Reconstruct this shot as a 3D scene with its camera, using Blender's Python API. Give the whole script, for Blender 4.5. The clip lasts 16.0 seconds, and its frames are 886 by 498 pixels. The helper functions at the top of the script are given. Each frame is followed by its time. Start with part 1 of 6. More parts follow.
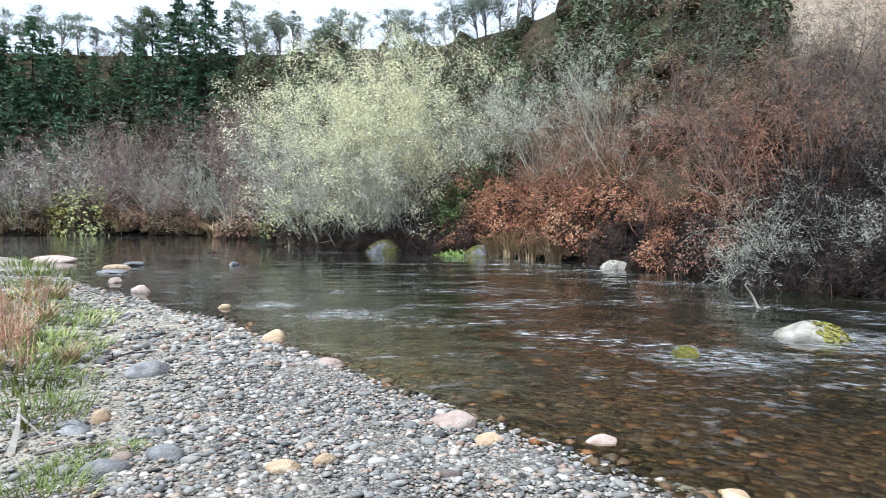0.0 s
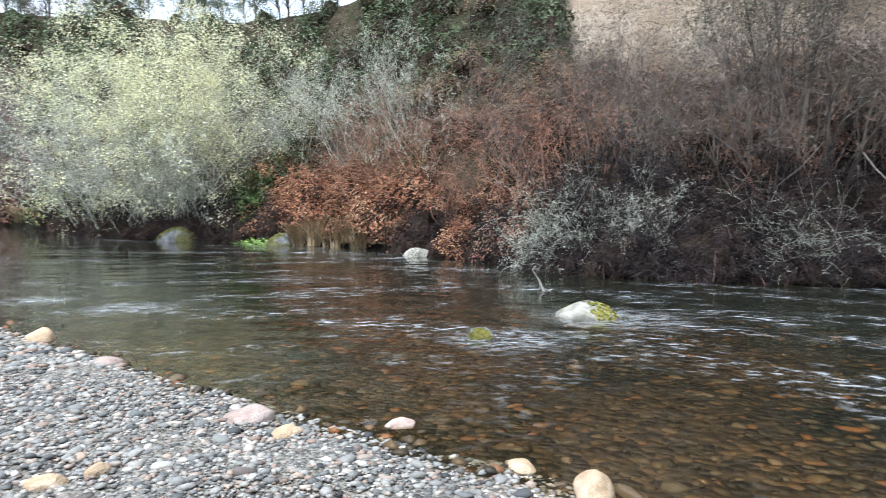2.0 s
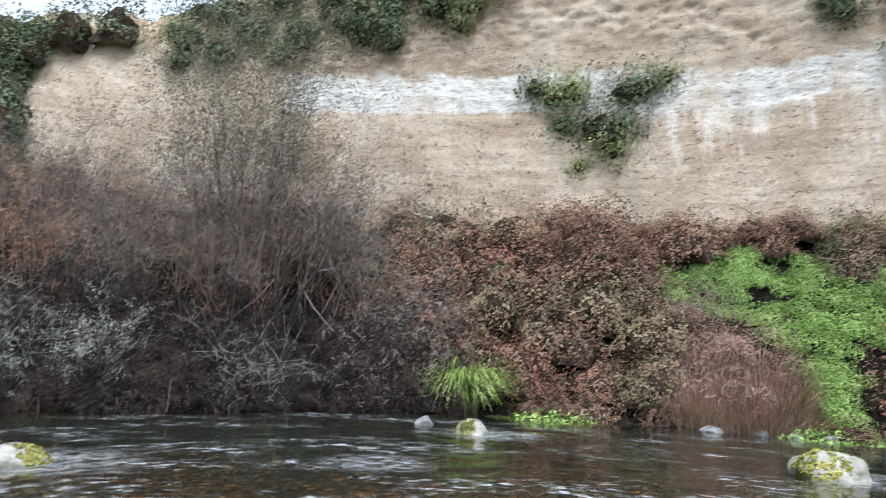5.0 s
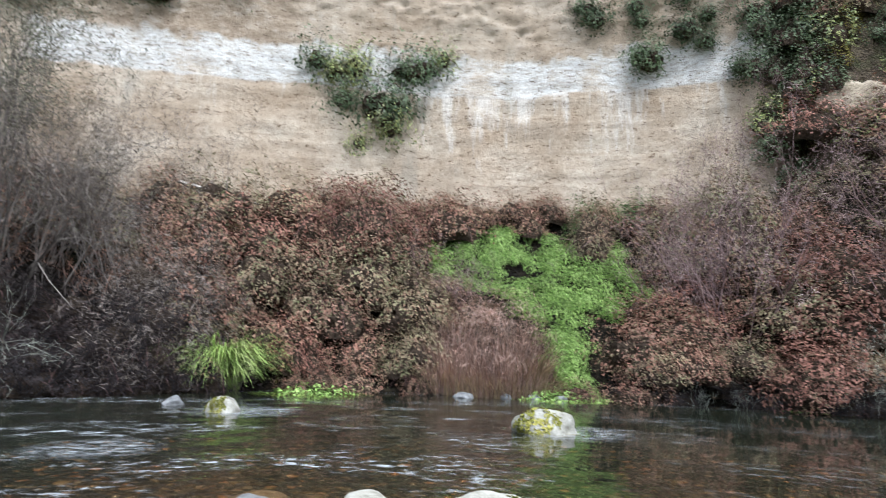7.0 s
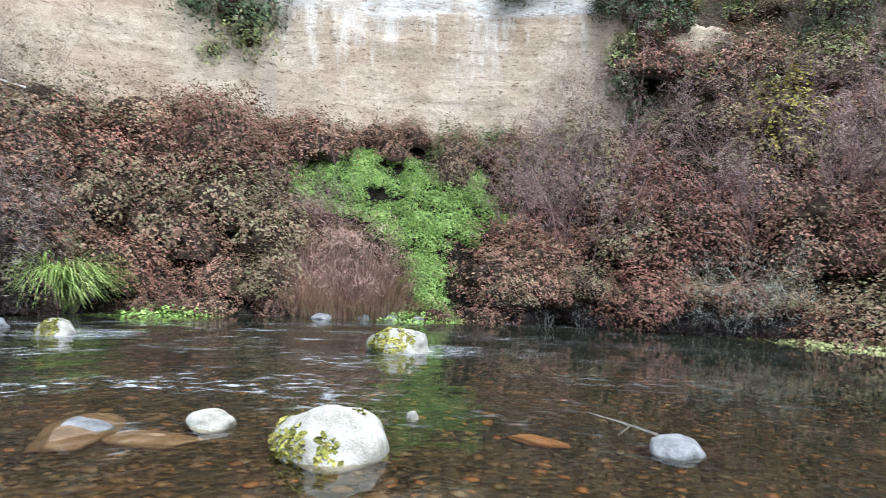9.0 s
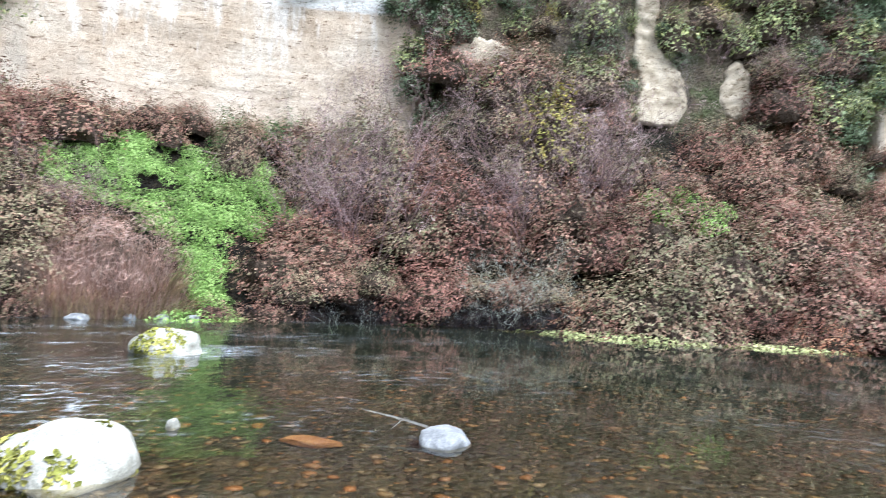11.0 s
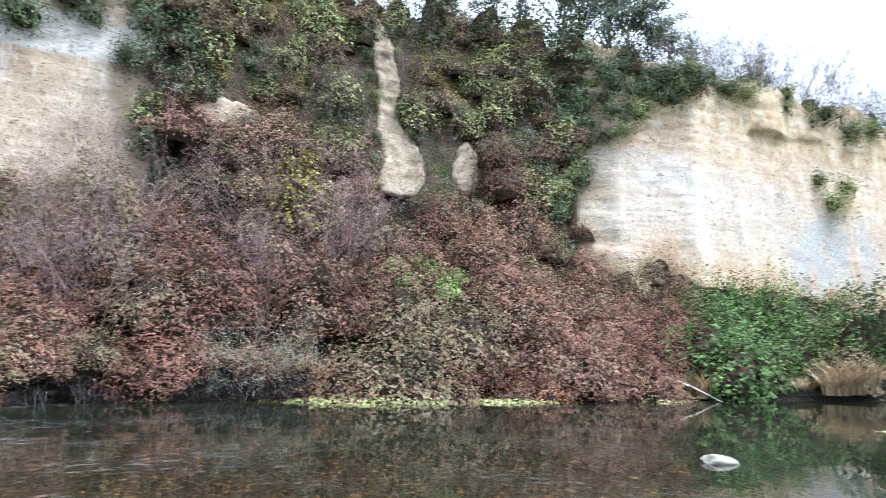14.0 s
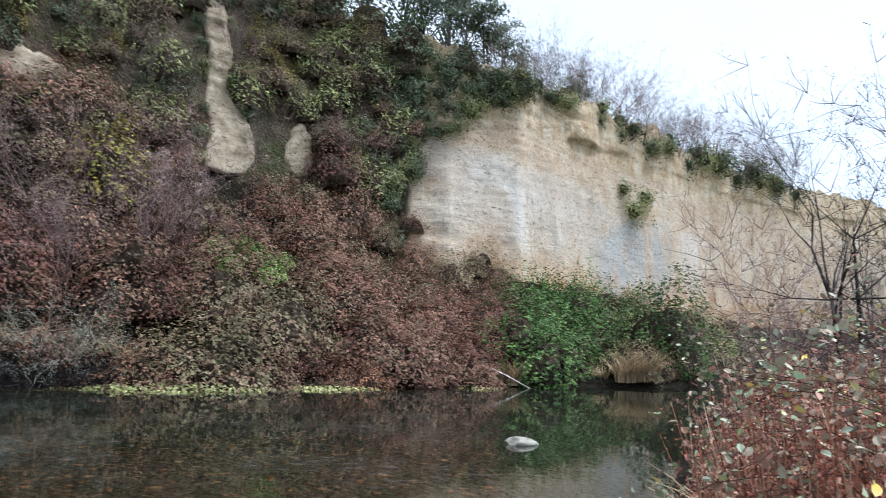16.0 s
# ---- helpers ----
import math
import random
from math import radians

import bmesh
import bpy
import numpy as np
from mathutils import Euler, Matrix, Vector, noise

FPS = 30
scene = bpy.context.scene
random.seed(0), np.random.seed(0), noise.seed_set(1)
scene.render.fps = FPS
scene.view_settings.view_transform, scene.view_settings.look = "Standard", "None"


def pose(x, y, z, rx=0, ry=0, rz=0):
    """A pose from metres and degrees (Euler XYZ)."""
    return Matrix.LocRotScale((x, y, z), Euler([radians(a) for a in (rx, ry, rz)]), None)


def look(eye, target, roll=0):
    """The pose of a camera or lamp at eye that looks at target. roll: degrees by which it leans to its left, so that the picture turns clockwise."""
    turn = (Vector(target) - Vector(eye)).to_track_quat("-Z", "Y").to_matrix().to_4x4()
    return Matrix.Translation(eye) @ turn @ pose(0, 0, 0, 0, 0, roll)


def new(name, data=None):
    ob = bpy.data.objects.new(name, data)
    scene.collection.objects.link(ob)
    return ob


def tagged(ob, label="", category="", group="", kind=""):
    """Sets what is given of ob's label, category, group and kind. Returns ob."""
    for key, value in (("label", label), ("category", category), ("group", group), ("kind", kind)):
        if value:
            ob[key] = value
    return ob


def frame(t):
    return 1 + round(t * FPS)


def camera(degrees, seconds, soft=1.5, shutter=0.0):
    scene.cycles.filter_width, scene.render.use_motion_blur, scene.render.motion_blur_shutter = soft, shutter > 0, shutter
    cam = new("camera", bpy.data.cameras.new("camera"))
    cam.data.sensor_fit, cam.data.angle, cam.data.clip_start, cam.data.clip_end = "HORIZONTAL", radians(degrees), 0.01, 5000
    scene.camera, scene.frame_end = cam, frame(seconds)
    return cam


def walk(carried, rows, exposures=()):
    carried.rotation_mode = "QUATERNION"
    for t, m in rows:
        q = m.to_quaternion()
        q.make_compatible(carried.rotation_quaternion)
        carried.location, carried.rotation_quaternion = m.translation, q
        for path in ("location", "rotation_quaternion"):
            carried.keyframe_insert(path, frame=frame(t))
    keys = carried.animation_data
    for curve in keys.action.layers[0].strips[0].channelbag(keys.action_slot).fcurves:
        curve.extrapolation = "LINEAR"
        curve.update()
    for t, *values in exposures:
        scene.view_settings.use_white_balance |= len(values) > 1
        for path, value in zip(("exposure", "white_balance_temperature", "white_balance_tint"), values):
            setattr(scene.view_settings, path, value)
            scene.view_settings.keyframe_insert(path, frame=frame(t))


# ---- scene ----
cam = camera(67.54, 16.0, soft=0.7, shutter=0.4)
ROWS = [  # seconds, x, y, z, yaw, pitch, roll
    (0.0, 0.000, 0.000, 1.750, -0.00, -2.24, -0.40),
    (0.5, 0.001, 0.007, 1.745, -2.13, -2.49, -0.74),
    (1.0, 0.020, 0.035, 1.737, -5.60, -2.75, -0.62),
    (1.5, 0.037, 0.040, 1.735, -13.15, -3.25, -0.83),
    (2.0, 0.060, 0.041, 1.739, -16.66, -3.05, -1.03),
    (2.5, 0.071, 0.039, 1.746, -24.68, -1.56, -1.73),
    (3.0, 0.040, -0.052, 1.763, -33.10, 0.73, -3.20),
    (3.5, 0.027, -0.061, 1.710, -41.15, 4.09, -3.01),
    (4.0, -0.083, 0.098, 1.681, -49.79, 6.97, -3.30),
    (4.5, 0.104, 0.183, 1.754, -57.13, 9.26, -3.05),
    (5.0, 0.121, 0.198, 1.762, -61.11, 9.34, -2.70),
    (5.2, 0.109, 0.186, 1.759, -63.76, 10.84, -1.86),
    (7.3, 0.472, -0.689, 1.753, -81.35, 6.43, -1.94),
    (7.5, 0.494, -0.711, 1.755, -83.22, 5.49, -2.22),
    (8.0, 0.503, -0.731, 1.746, -85.88, 3.92, -2.06),
    (8.2, 0.488, -0.714, 1.735, -85.95, 3.36, -2.13),
    (10.3, 0.561, -0.847, 1.691, -101.00, -0.49, -2.31),
    (10.5, 0.575, -0.870, 1.698, -102.14, -0.41, -2.44),
    (11.0, 0.602, -0.910, 1.706, -108.38, 2.11, -2.41),
    (11.5, 0.590, -0.895, 1.734, -112.81, 3.06, -2.60),
    (12.0, 0.583, -0.866, 1.788, -115.91, 4.65, -0.97),
    (12.5, 0.574, -0.866, 1.761, -118.28, 7.40, -0.99),
    (13.0, 0.661, -0.946, 1.743, -121.21, 8.33, -0.72),
    (13.5, 0.584, -0.952, 1.763, -124.08, 8.51, -0.45),
    (14.0, 0.494, -0.969, 1.751, -129.73, 8.15, -0.49),
    (14.5, 0.487, -0.997, 1.750, -135.24, 8.25, -0.29),
    (15.0, 0.481, -1.016, 1.763, -137.50, 7.43, -0.70),
    (15.5, 0.438, -1.023, 1.747, -140.50, 7.99, -0.92),
    (16.0, 0.431, -1.030, 1.735, -144.49, 7.38, -1.59),
]
EXPOSURE = [(t, e, w, 9) for t, e, w in ((0.0, 0.14, 5850), (1.0, 0.12, 5850), (1.5, 0.04, 5850), (2.0, 0.27, 5850), (2.5, 0.62, 5850), (3.0, 0.8, 5850), (4.0, 0.75, 5850), (4.5, 0.55, 5850), (5.0, 0.18, 5850), (8.2, 0.28, 5750), (10.5, 0.82, 5600), (12.0, 0.97, 5550), (13.0, 0.94, 5550), (13.7, 0.82, 5600), (14.5, 0.5, 5650), (15.0, 0.17, 5700), (16.0, -0.04, 5750))]
walk(cam, [(t, pose(x, y, z, 90 + pitch, roll, yaw)) for t, x, y, z, yaw, pitch, roll in ROWS], EXPOSURE)

# ---------------------------------------------------------------- light: a bright overcast day
world = bpy.data.worlds.new("sky")
scene.world = world
world.use_nodes = True
wn, wl = world.node_tree.nodes, world.node_tree.links
wn.clear()
sky = wn.new("ShaderNodeTexSky")
sky.sky_type, sky.sun_disc = "NISHITA", False
SUN_EL, SUN_AZ = 64, 235
sky.sun_elevation, sky.sun_rotation = radians(SUN_EL), radians(SUN_AZ)
sky_bg = wn.new("ShaderNodeBackground")
sky_bg.inputs["Strength"].default_value = 0.06
wl.new(sky.outputs[0], sky_bg.inputs["Color"])
cloud = wn.new("ShaderNodeTexNoise")
cloud.inputs["Scale"].default_value, cloud.inputs["Detail"].default_value = 2.5, 6
cloud_ramp = wn.new("ShaderNodeValToRGB")
cloud_ramp.color_ramp.elements[0].position, cloud_ramp.color_ramp.elements[0].color = 0.3, (0.92, 0.97, 1.02, 1)
cloud_ramp.color_ramp.elements[1].position, cloud_ramp.color_ramp.elements[1].color = 0.7, (1.0, 1.02, 1.05, 1)
wl.new(cloud.outputs["Fac"], cloud_ramp.inputs["Fac"])
cloud_bg = wn.new("ShaderNodeBackground")
# an even bright cloud; the veiled sun shines through it
dome_at = wn.new("ShaderNodeTexCoord")
dome_split = wn.new("ShaderNodeSeparateXYZ")
wl.new(dome_at.outputs["Generated"], dome_split.inputs[0])
dome = wn.new("ShaderNodeMapRange")
dome.inputs["To Min"].default_value, dome.inputs["To Max"].default_value = 0.98, 1.05
wl.new(dome_split.outputs["Z"], dome.inputs["Value"])
wl.new(dome.outputs[0], cloud_bg.inputs["Strength"])
wl.new(cloud_ramp.outputs[0], cloud_bg.inputs["Color"])
both = wn.new("ShaderNodeAddShader")
wl.new(sky_bg.outputs[0], both.inputs[0])
wl.new(cloud_bg.outputs[0], both.inputs[1])
wout = wn.new("ShaderNodeOutputWorld")
wl.new(both.outputs[0], wout.inputs["Surface"])
sun = new("sun", bpy.data.lights.new("sun", "SUN"))
sun.data.energy, sun.data.angle, sun.data.color = 5.0, radians(18), (1.0, 1.0, 0.985)
_a, _e = radians(SUN_AZ), radians(SUN_EL)
sun.matrix_world = look((math.sin(_a) * math.cos(_e) * 50, math.cos(_a) * math.cos(_e) * 50, math.sin(_e) * 50), (0, 0, 0))


# ---------------------------------------------------------------- materials
class Nodes:
    """Short hand for a material's node tree."""

    def __init__(self, name):
        self.m = bpy.data.materials.new(name)
        self.m.use_nodes = True
        self.t = self.m.node_tree
        self.b = self.t.nodes["Principled BSDF"]
        self.out = self.t.nodes["Material Output"]

    def n(self, kind, **inputs):
        node = self.t.nodes.new("ShaderNode" + kind)
        for k, v in inputs.items():
            self.set(node, k.replace("_", " "), v)
        return node

    def set(self, node, key, v):
        if isinstance(v, tuple) and len(v) == 2 and hasattr(v[0], "outputs"):
            self.t.links.new(v[0].outputs[v[1]], node.inputs[key])
        elif hasattr(v, "outputs"):
            self.t.links.new(v.outputs[0], node.inputs[key])
        else:
            node.inputs[key].default_value = v

    def place(self, scale=(1, 1, 1), which="Object"):
        c = self.n("TexCoord")
        m = self.n("Mapping", Scale=scale)
        self.t.links.new(c.outputs[which], m.inputs["Vector"])
        return m

    def noise(self, scale, vec=None, detail=5, rough=0.55):
        k = self.n("TexNoise", Scale=scale, Detail=detail, Roughness=rough)
        if vec is not None:
            self.set(k, "Vector", vec)
        return k

    def ramp(self, fac, stops):
        k = self.n("ValToRGB")
        e = k.color_ramp.elements
        while len(e) < len(stops):
            e.new(0.5)
        for el, (p, c) in zip(e, stops):
            el.position, el.color = p, (*c, 1) if len(c) == 3 else c
        self.set(k, "Fac", fac)
        return k

    def mix(self, fac, a, b, blend="MIX"):
        k = self.t.nodes.new("ShaderNodeMix")
        k.data_type, k.blend_type = "RGBA", blend
        for key, v in ((0, fac), (6, a), (7, b)):
            if isinstance(v, tuple) and len(v) == 3:
                v = (*v, 1)
            if isinstance(v, tuple) and len(v) == 2:
                self.t.links.new(v[0].outputs[v[1]], k.inputs[key])
            elif hasattr(v, "outputs"):
                self.t.links.new(v.outputs[2] if v.bl_idname == "ShaderNodeMix" else v.outputs[0], k.inputs[key])
            else:
                k.inputs[key].default_value = v
        return (k, 2)

    def math(self, op, a, b=0.0):
        k = self.n("Math")
        k.operation = op
        self.set(k, 0, a)
        self.set(k, 1, b)
        return k

    def bump(self, height, strength, distance):
        return self.n("Bump", Strength=strength, Distance=distance, Height=height)

    def done(self, color, rough=0.8, bump=None, spec=0.3):
        self.set(self.b, "Base Color", color if not (isinstance(color, tuple) and len(color) == 3) else (*color, 1))
        self.set(self.b, "Roughness", rough)
        self.b.inputs["Specular IOR Level"].default_value = spec
        if bump is not None:
            self.set(self.b, "Normal", bump)
        return self.m


def leaf_material(name, stops, translucent=0.14, rough=0.55, spread=(0.6, 1.25)):
    """Leaves: each one takes its own colour from the stops, and each plant a little shift of its own."""
    k = Nodes(name)
    geo, info = k.n("NewGeometry"), k.n("ObjectInfo")
    n = len(stops)
    drift = k.n("MapRange", Value=k.noise(1.3, k.place(which="Object"), 3), From_Min=0.3, From_Max=0.7)
    pick = k.math("ADD", k.math("MULTIPLY", (geo, "Random Per Island"), 0.42), k.math("MULTIPLY", drift, 0.58))
    col = k.ramp(pick, [(i / max(n - 1, 1), c) for i, c in enumerate(stops)])
    patch = k.ramp(k.noise(0.9, k.place(which="Object"), 3), [(0.35, (0.72, 0.72, 0.72)), (0.65, (1.2, 1.2, 1.2))])
    col = k.mix(1.0, col, patch, "MULTIPLY")
    own = k.math("FRACT", k.math("MULTIPLY", (geo, "Random Per Island"), 37.3))
    hue = k.n("HueSaturation", Saturation=1.0, Color=col)
    k.set(hue, "Value", k.math("MULTIPLY", k.n("MapRange", Value=(info, "Random"), To_Min=0.74, To_Max=1.24), k.n("MapRange", Value=own, To_Min=spread[0], To_Max=spread[1])))
    k.done(hue, rough, spec=0.12)
    if translucent:
        tr = k.n("BsdfTranslucent", Color=hue)
        mx = k.n("MixShader", Fac=translucent)
        k.t.links.new(k.b.outputs[0], mx.inputs[1])
        k.t.links.new(tr.outputs[0], mx.inputs[2])
        k.t.links.new(mx.outputs[0], k.out.inputs["Surface"])
    return k.m


def bark_material(name, a, b, lichen=None):
    k = Nodes(name)
    geo = k.n("NewGeometry")
    col = k.ramp((geo, "Random Per Island"), [(0, a), (1, b)])
    if lichen:
        col = k.mix(k.ramp(k.noise(7, k.place(), 4), [(0.45, (0, 0, 0)), (0.6, (1, 1, 1))]), col, lichen)
    return k.done(col, 0.9, spec=0.15)


def rock_material(name, a, b, c, scale=6, rough=0.75, bump=0.5):
    """Stone in three tones, with specks, stains and a grain."""
    k = Nodes(name)
    p = k.place()
    info = k.n("ObjectInfo")
    col = k.ramp(k.noise(scale, p, 6), [(0.3, a), (0.5, b), (0.72, c)])
    speck = k.ramp(k.noise(scale * 14, p, 3), [(0.35, (0.72, 0.72, 0.72)), (0.6, (1.08, 1.08, 1.08))])
    col = k.mix(1.0, col, speck, "MULTIPLY")
    hue = k.n("HueSaturation", Color=col)
    k.set(hue, "Value", k.n("MapRange", Value=(info, "Random"), To_Min=0.8, To_Max=1.15))
    return k.done(hue, rough, k.bump(k.noise(scale * 6, p, 8), bump, 0.03))


def pebble_material(name, stops, rough=0.7, single=False):
    """Stones: joined ones vary island by island, single ones object by object."""
    k = Nodes(name)
    col = k.ramp((k.n("ObjectInfo"), "Random") if single else (k.n("NewGeometry"), "Random Per Island"), [(i / (len(stops) - 1), c) for i, c in enumerate(stops)])
    grain = k.ramp(k.noise(60, k.place(), 4), [(0.3, (0.75, 0.75, 0.75)), (0.7, (1.12, 1.12, 1.12))])
    return k.done(k.mix(1.0, col, grain, "MULTIPLY"), rough, k.bump(k.noise(90, k.place(), 4), 0.25, 0.01))


def make_gravel():
    k = Nodes("gravel")
    p = k.place()
    v = k.n("TexVoronoi", Scale=30.0, Vector=p)
    col = k.ramp((v, "Color"), [(0.0, (0.035, 0.035, 0.034)), (0.3, (0.095, 0.094, 0.090)), (0.6, (0.19, 0.185, 0.172)), (1.0, (0.34, 0.31, 0.27))])
    col = k.mix(k.ramp(k.noise(0.7, p, 5), [(0.4, (0, 0, 0)), (0.7, (0.6, 0.6, 0.6))]), col, (0.30, 0.25, 0.18))
    x = k.n("SeparateXYZ", Vector=(k.n("TexCoord"), "Object"))
    sand = k.math("MULTIPLY", k.n("MapRange", Value=(x, "X"), From_Min=-1.7, From_Max=-3.4), k.ramp(k.noise(1.1, p, 5), [(0.35, (0, 0, 0)), (0.55, (1, 1, 1))]))
    col = k.mix(sand, col, k.ramp(k.noise(5, p, 6), [(0.3, (0.26, 0.23, 0.16)), (0.7, (0.44, 0.41, 0.34))]))
    dist = k.ramp((v, "Distance"), [(0.0, (1, 1, 1)), (0.6, (0, 0, 0))])
    return k.done(col, 0.8, k.bump(dist, 0.9, 0.04))


def make_bed():
    """River bed: brown and ochre cobbles under a film of algae, darkened where deeper water swallows light."""
    k = Nodes("river_bed")
    p = k.place()
    v = k.n("TexVoronoi", Scale=9.0, Vector=p)
    col = k.ramp((v, "Color"), [(0.0, (0.008, 0.006, 0.003)), (0.35, (0.025, 0.017, 0.008)), (0.7, (0.055, 0.036, 0.016)), (1.0, (0.12, 0.064, 0.026))])
    algae = k.ramp(k.noise(0.35, p, 6), [(0.42, (0, 0, 0)), (0.62, (1, 1, 1))])
    col = k.mix(algae, col, (0.007, 0.011, 0.007))
    y = k.n("SeparateXYZ", Vector=(k.n("TexCoord"), "Object"))
    # darker downstream: light lost in the deeper run, put into the bed colour
    depth_dim = k.n("MapRange", Value=(y, "Y"), From_Min=2.0, From_Max=-5.0)
    col = k.mix(k.math("MULTIPLY", depth_dim, k.ramp(k.noise(0.5, p, 4), [(0.2, (0.45, 0.45, 0.45)), (0.6, (0.9, 0.9, 0.9))])), col, (0.027, 0.024, 0.012))
    # darker and greener with distance, for light lost in the far water
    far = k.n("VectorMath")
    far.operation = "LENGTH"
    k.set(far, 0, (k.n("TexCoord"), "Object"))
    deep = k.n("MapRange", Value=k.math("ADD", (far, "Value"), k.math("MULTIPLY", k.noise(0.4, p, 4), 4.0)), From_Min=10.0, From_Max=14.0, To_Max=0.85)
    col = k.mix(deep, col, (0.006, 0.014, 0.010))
    dist = k.ramp((v, "Distance"), [(0.0, (1, 1, 1)), (0.7, (0, 0, 0))])
    return k.done(col, 0.7, k.bump(dist, 1.0, 0.09))


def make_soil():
    k = Nodes("shaded_bank_soil")
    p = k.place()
    # near-black: the shade under the shrubs is mixed into the soil tones
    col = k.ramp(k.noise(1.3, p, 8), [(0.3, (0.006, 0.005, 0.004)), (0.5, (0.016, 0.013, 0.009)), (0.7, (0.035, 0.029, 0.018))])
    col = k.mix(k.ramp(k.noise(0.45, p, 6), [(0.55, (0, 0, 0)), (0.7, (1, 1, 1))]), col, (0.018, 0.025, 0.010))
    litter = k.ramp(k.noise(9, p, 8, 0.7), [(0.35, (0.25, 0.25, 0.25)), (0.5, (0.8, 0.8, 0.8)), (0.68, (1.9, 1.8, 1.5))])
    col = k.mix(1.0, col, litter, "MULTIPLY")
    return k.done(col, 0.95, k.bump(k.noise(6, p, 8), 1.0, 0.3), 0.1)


def make_earth():
    """Crumbling brown earth of the steep slope, with dead growth and a little green."""
    k = Nodes("slope_earth")
    p = k.place()
    col = k.ramp(k.noise(1.1, p, 8, 0.65), [(0.3, (0.03, 0.024, 0.017)), (0.5, (0.075, 0.058, 0.04)), (0.7, (0.14, 0.115, 0.08))])
    col = k.mix(k.ramp(k.noise(0.7, p, 6), [(0.5, (0, 0, 0)), (0.65, (0.8, 0.8, 0.8))]), col, (0.05, 0.062, 0.025))
    litter = k.ramp(k.noise(11, p, 8, 0.75), [(0.35, (0.3, 0.3, 0.3)), (0.5, (0.9, 0.9, 0.9)), (0.68, (1.7, 1.65, 1.5))])
    return k.done(k.mix(1.0, col, litter, "MULTIPLY"), 0.95, k.bump(k.noise(6, p, 8), 1.0, 0.3), 0.1)


def make_meadow():
    k = Nodes("meadow")
    p = k.place()
    col = k.ramp(k.noise(0.8, p, 8), [(0.3, (0.05, 0.075, 0.025)), (0.5, (0.11, 0.13, 0.045)), (0.7, (0.22, 0.19, 0.10))])
    return k.done(col, 0.95, k.bump(k.noise(12, p, 8), 0.8, 0.1), 0.1)


def make_cliff():
    """Soft pale sandstone: faint level beds, one crisp white ash bed, wash streaks below it, grey damp patches, weathered holes."""
    k = Nodes("sandstone")
    c = k.n("TexCoord")
    sep = k.n("SeparateXYZ", Vector=(c, "Object"))
    p = k.place()
    az = k.math("MULTIPLY", k.math("ARCTAN2", (sep, "X"), (sep, "Y")), 57.2958)

    def span(value, a, b, lo=0.0, hi=1.0):
        return k.n("MapRange", Value=value, From_Min=a, From_Max=b, To_Min=lo, To_Max=hi)

    def signed(scale, amount, detail=4, vec=None):
        return k.math("MULTIPLY", k.math("SUBTRACT", k.noise(scale, vec or p, detail), 0.5), amount)

    def window(a, b, soft):
        return k.math("MULTIPLY", span(az, a - soft, a + soft), span(az, b - soft, b + soft, 1.0, 0.0))

    east = span(az, 125.0, 135.0)
    z = k.math("ADD", k.math("ADD", (sep, "Z"), signed(0.15, 1.6, 3)), signed(1.3, 0.5, 5))
    z = k.math("ADD", z, k.math("MULTIPLY", east, 3.4))
    tan = k.ramp(k.noise(0.3, p, 9, 0.62), [(0.32, (0.31, 0.235, 0.165)), (0.5, (0.425, 0.345, 0.262)), (0.68, (0.50, 0.43, 0.345))])
    warm = k.ramp(k.noise(0.5, p, 8, 0.65), [(0.35, (0.45, 0.33, 0.225)), (0.5, (0.56, 0.445, 0.33)), (0.65, (0.62, 0.54, 0.44))])
    tan = k.mix(k.math("MULTIPLY", east, 0.95), tan, warm)
    fine = k.ramp(k.noise(5.0, p, 6, 0.7), [(0.3, (0.80, 0.78, 0.76)), (0.7, (1.12, 1.12, 1.12))])
    col = k.mix(1.0, tan, fine, "MULTIPLY")
    beds = k.ramp(k.noise(1.0, k.place((0.15, 0.15, 2.6)), 8, 0.72), [(0.30, (0.74, 0.68, 0.62)), (0.42, (1, 1, 1)), (0.7, (1.05, 1.04, 1.03))])
    col = k.mix(0.5, col, k.mix(1.0, col, beds, "MULTIPLY"))
    seams = k.ramp(k.noise(1.0, k.place((0.35, 0.35, 7.0)), 6, 0.7), [(0.34, (0.5, 0.44, 0.38)), (0.39, (1, 1, 1))])
    col = k.mix(0.4, col, k.mix(1.0, col, seams, "MULTIPLY"))
    # crumbling brown beds over the ash
    brown = k.ramp(k.noise(1.1, k.place((1, 1, 1.8)), 8, 0.7), [(0.32, (0.16, 0.115, 0.08)), (0.5, (0.30, 0.23, 0.165)), (0.68, (0.46, 0.39, 0.32))])
    upper = k.math("MULTIPLY", span(z, 15.0, 15.7), k.math("ADD", k.math("MULTIPLY", window(44.0, 67.0, 2.0), 0.9), k.math("MULTIPLY", window(67.0, 120.0, 2.0), 0.45)))
    col = k.mix(upper, col, brown)
    cap = k.math("MULTIPLY", span(z, 16.9, 17.5), k.math("ADD", east, span(az, 44.0, 40.0)))
    col = k.mix(k.math("MULTIPLY", cap, 0.8), col, k.ramp(k.noise(1.3, k.place((1, 1, 0.6)), 8, 0.7), [(0.34, (0.36, 0.23, 0.13)), (0.5, (0.56, 0.43, 0.28)), (0.66, (0.68, 0.62, 0.52))]))
    # the white bed, crisp below and ragged above
    ash = k.math("MULTIPLY", span(z, 13.45, 13.6), span(k.math("ADD", z, signed(0.8, 2.6, 6)), 15.3, 15.7, 1.0, 0.0))
    reach = k.math("ADD", window(46.0, 107.5, 0.8), k.math("MULTIPLY", window(140.0, 150.5, 1.2), 0.45))
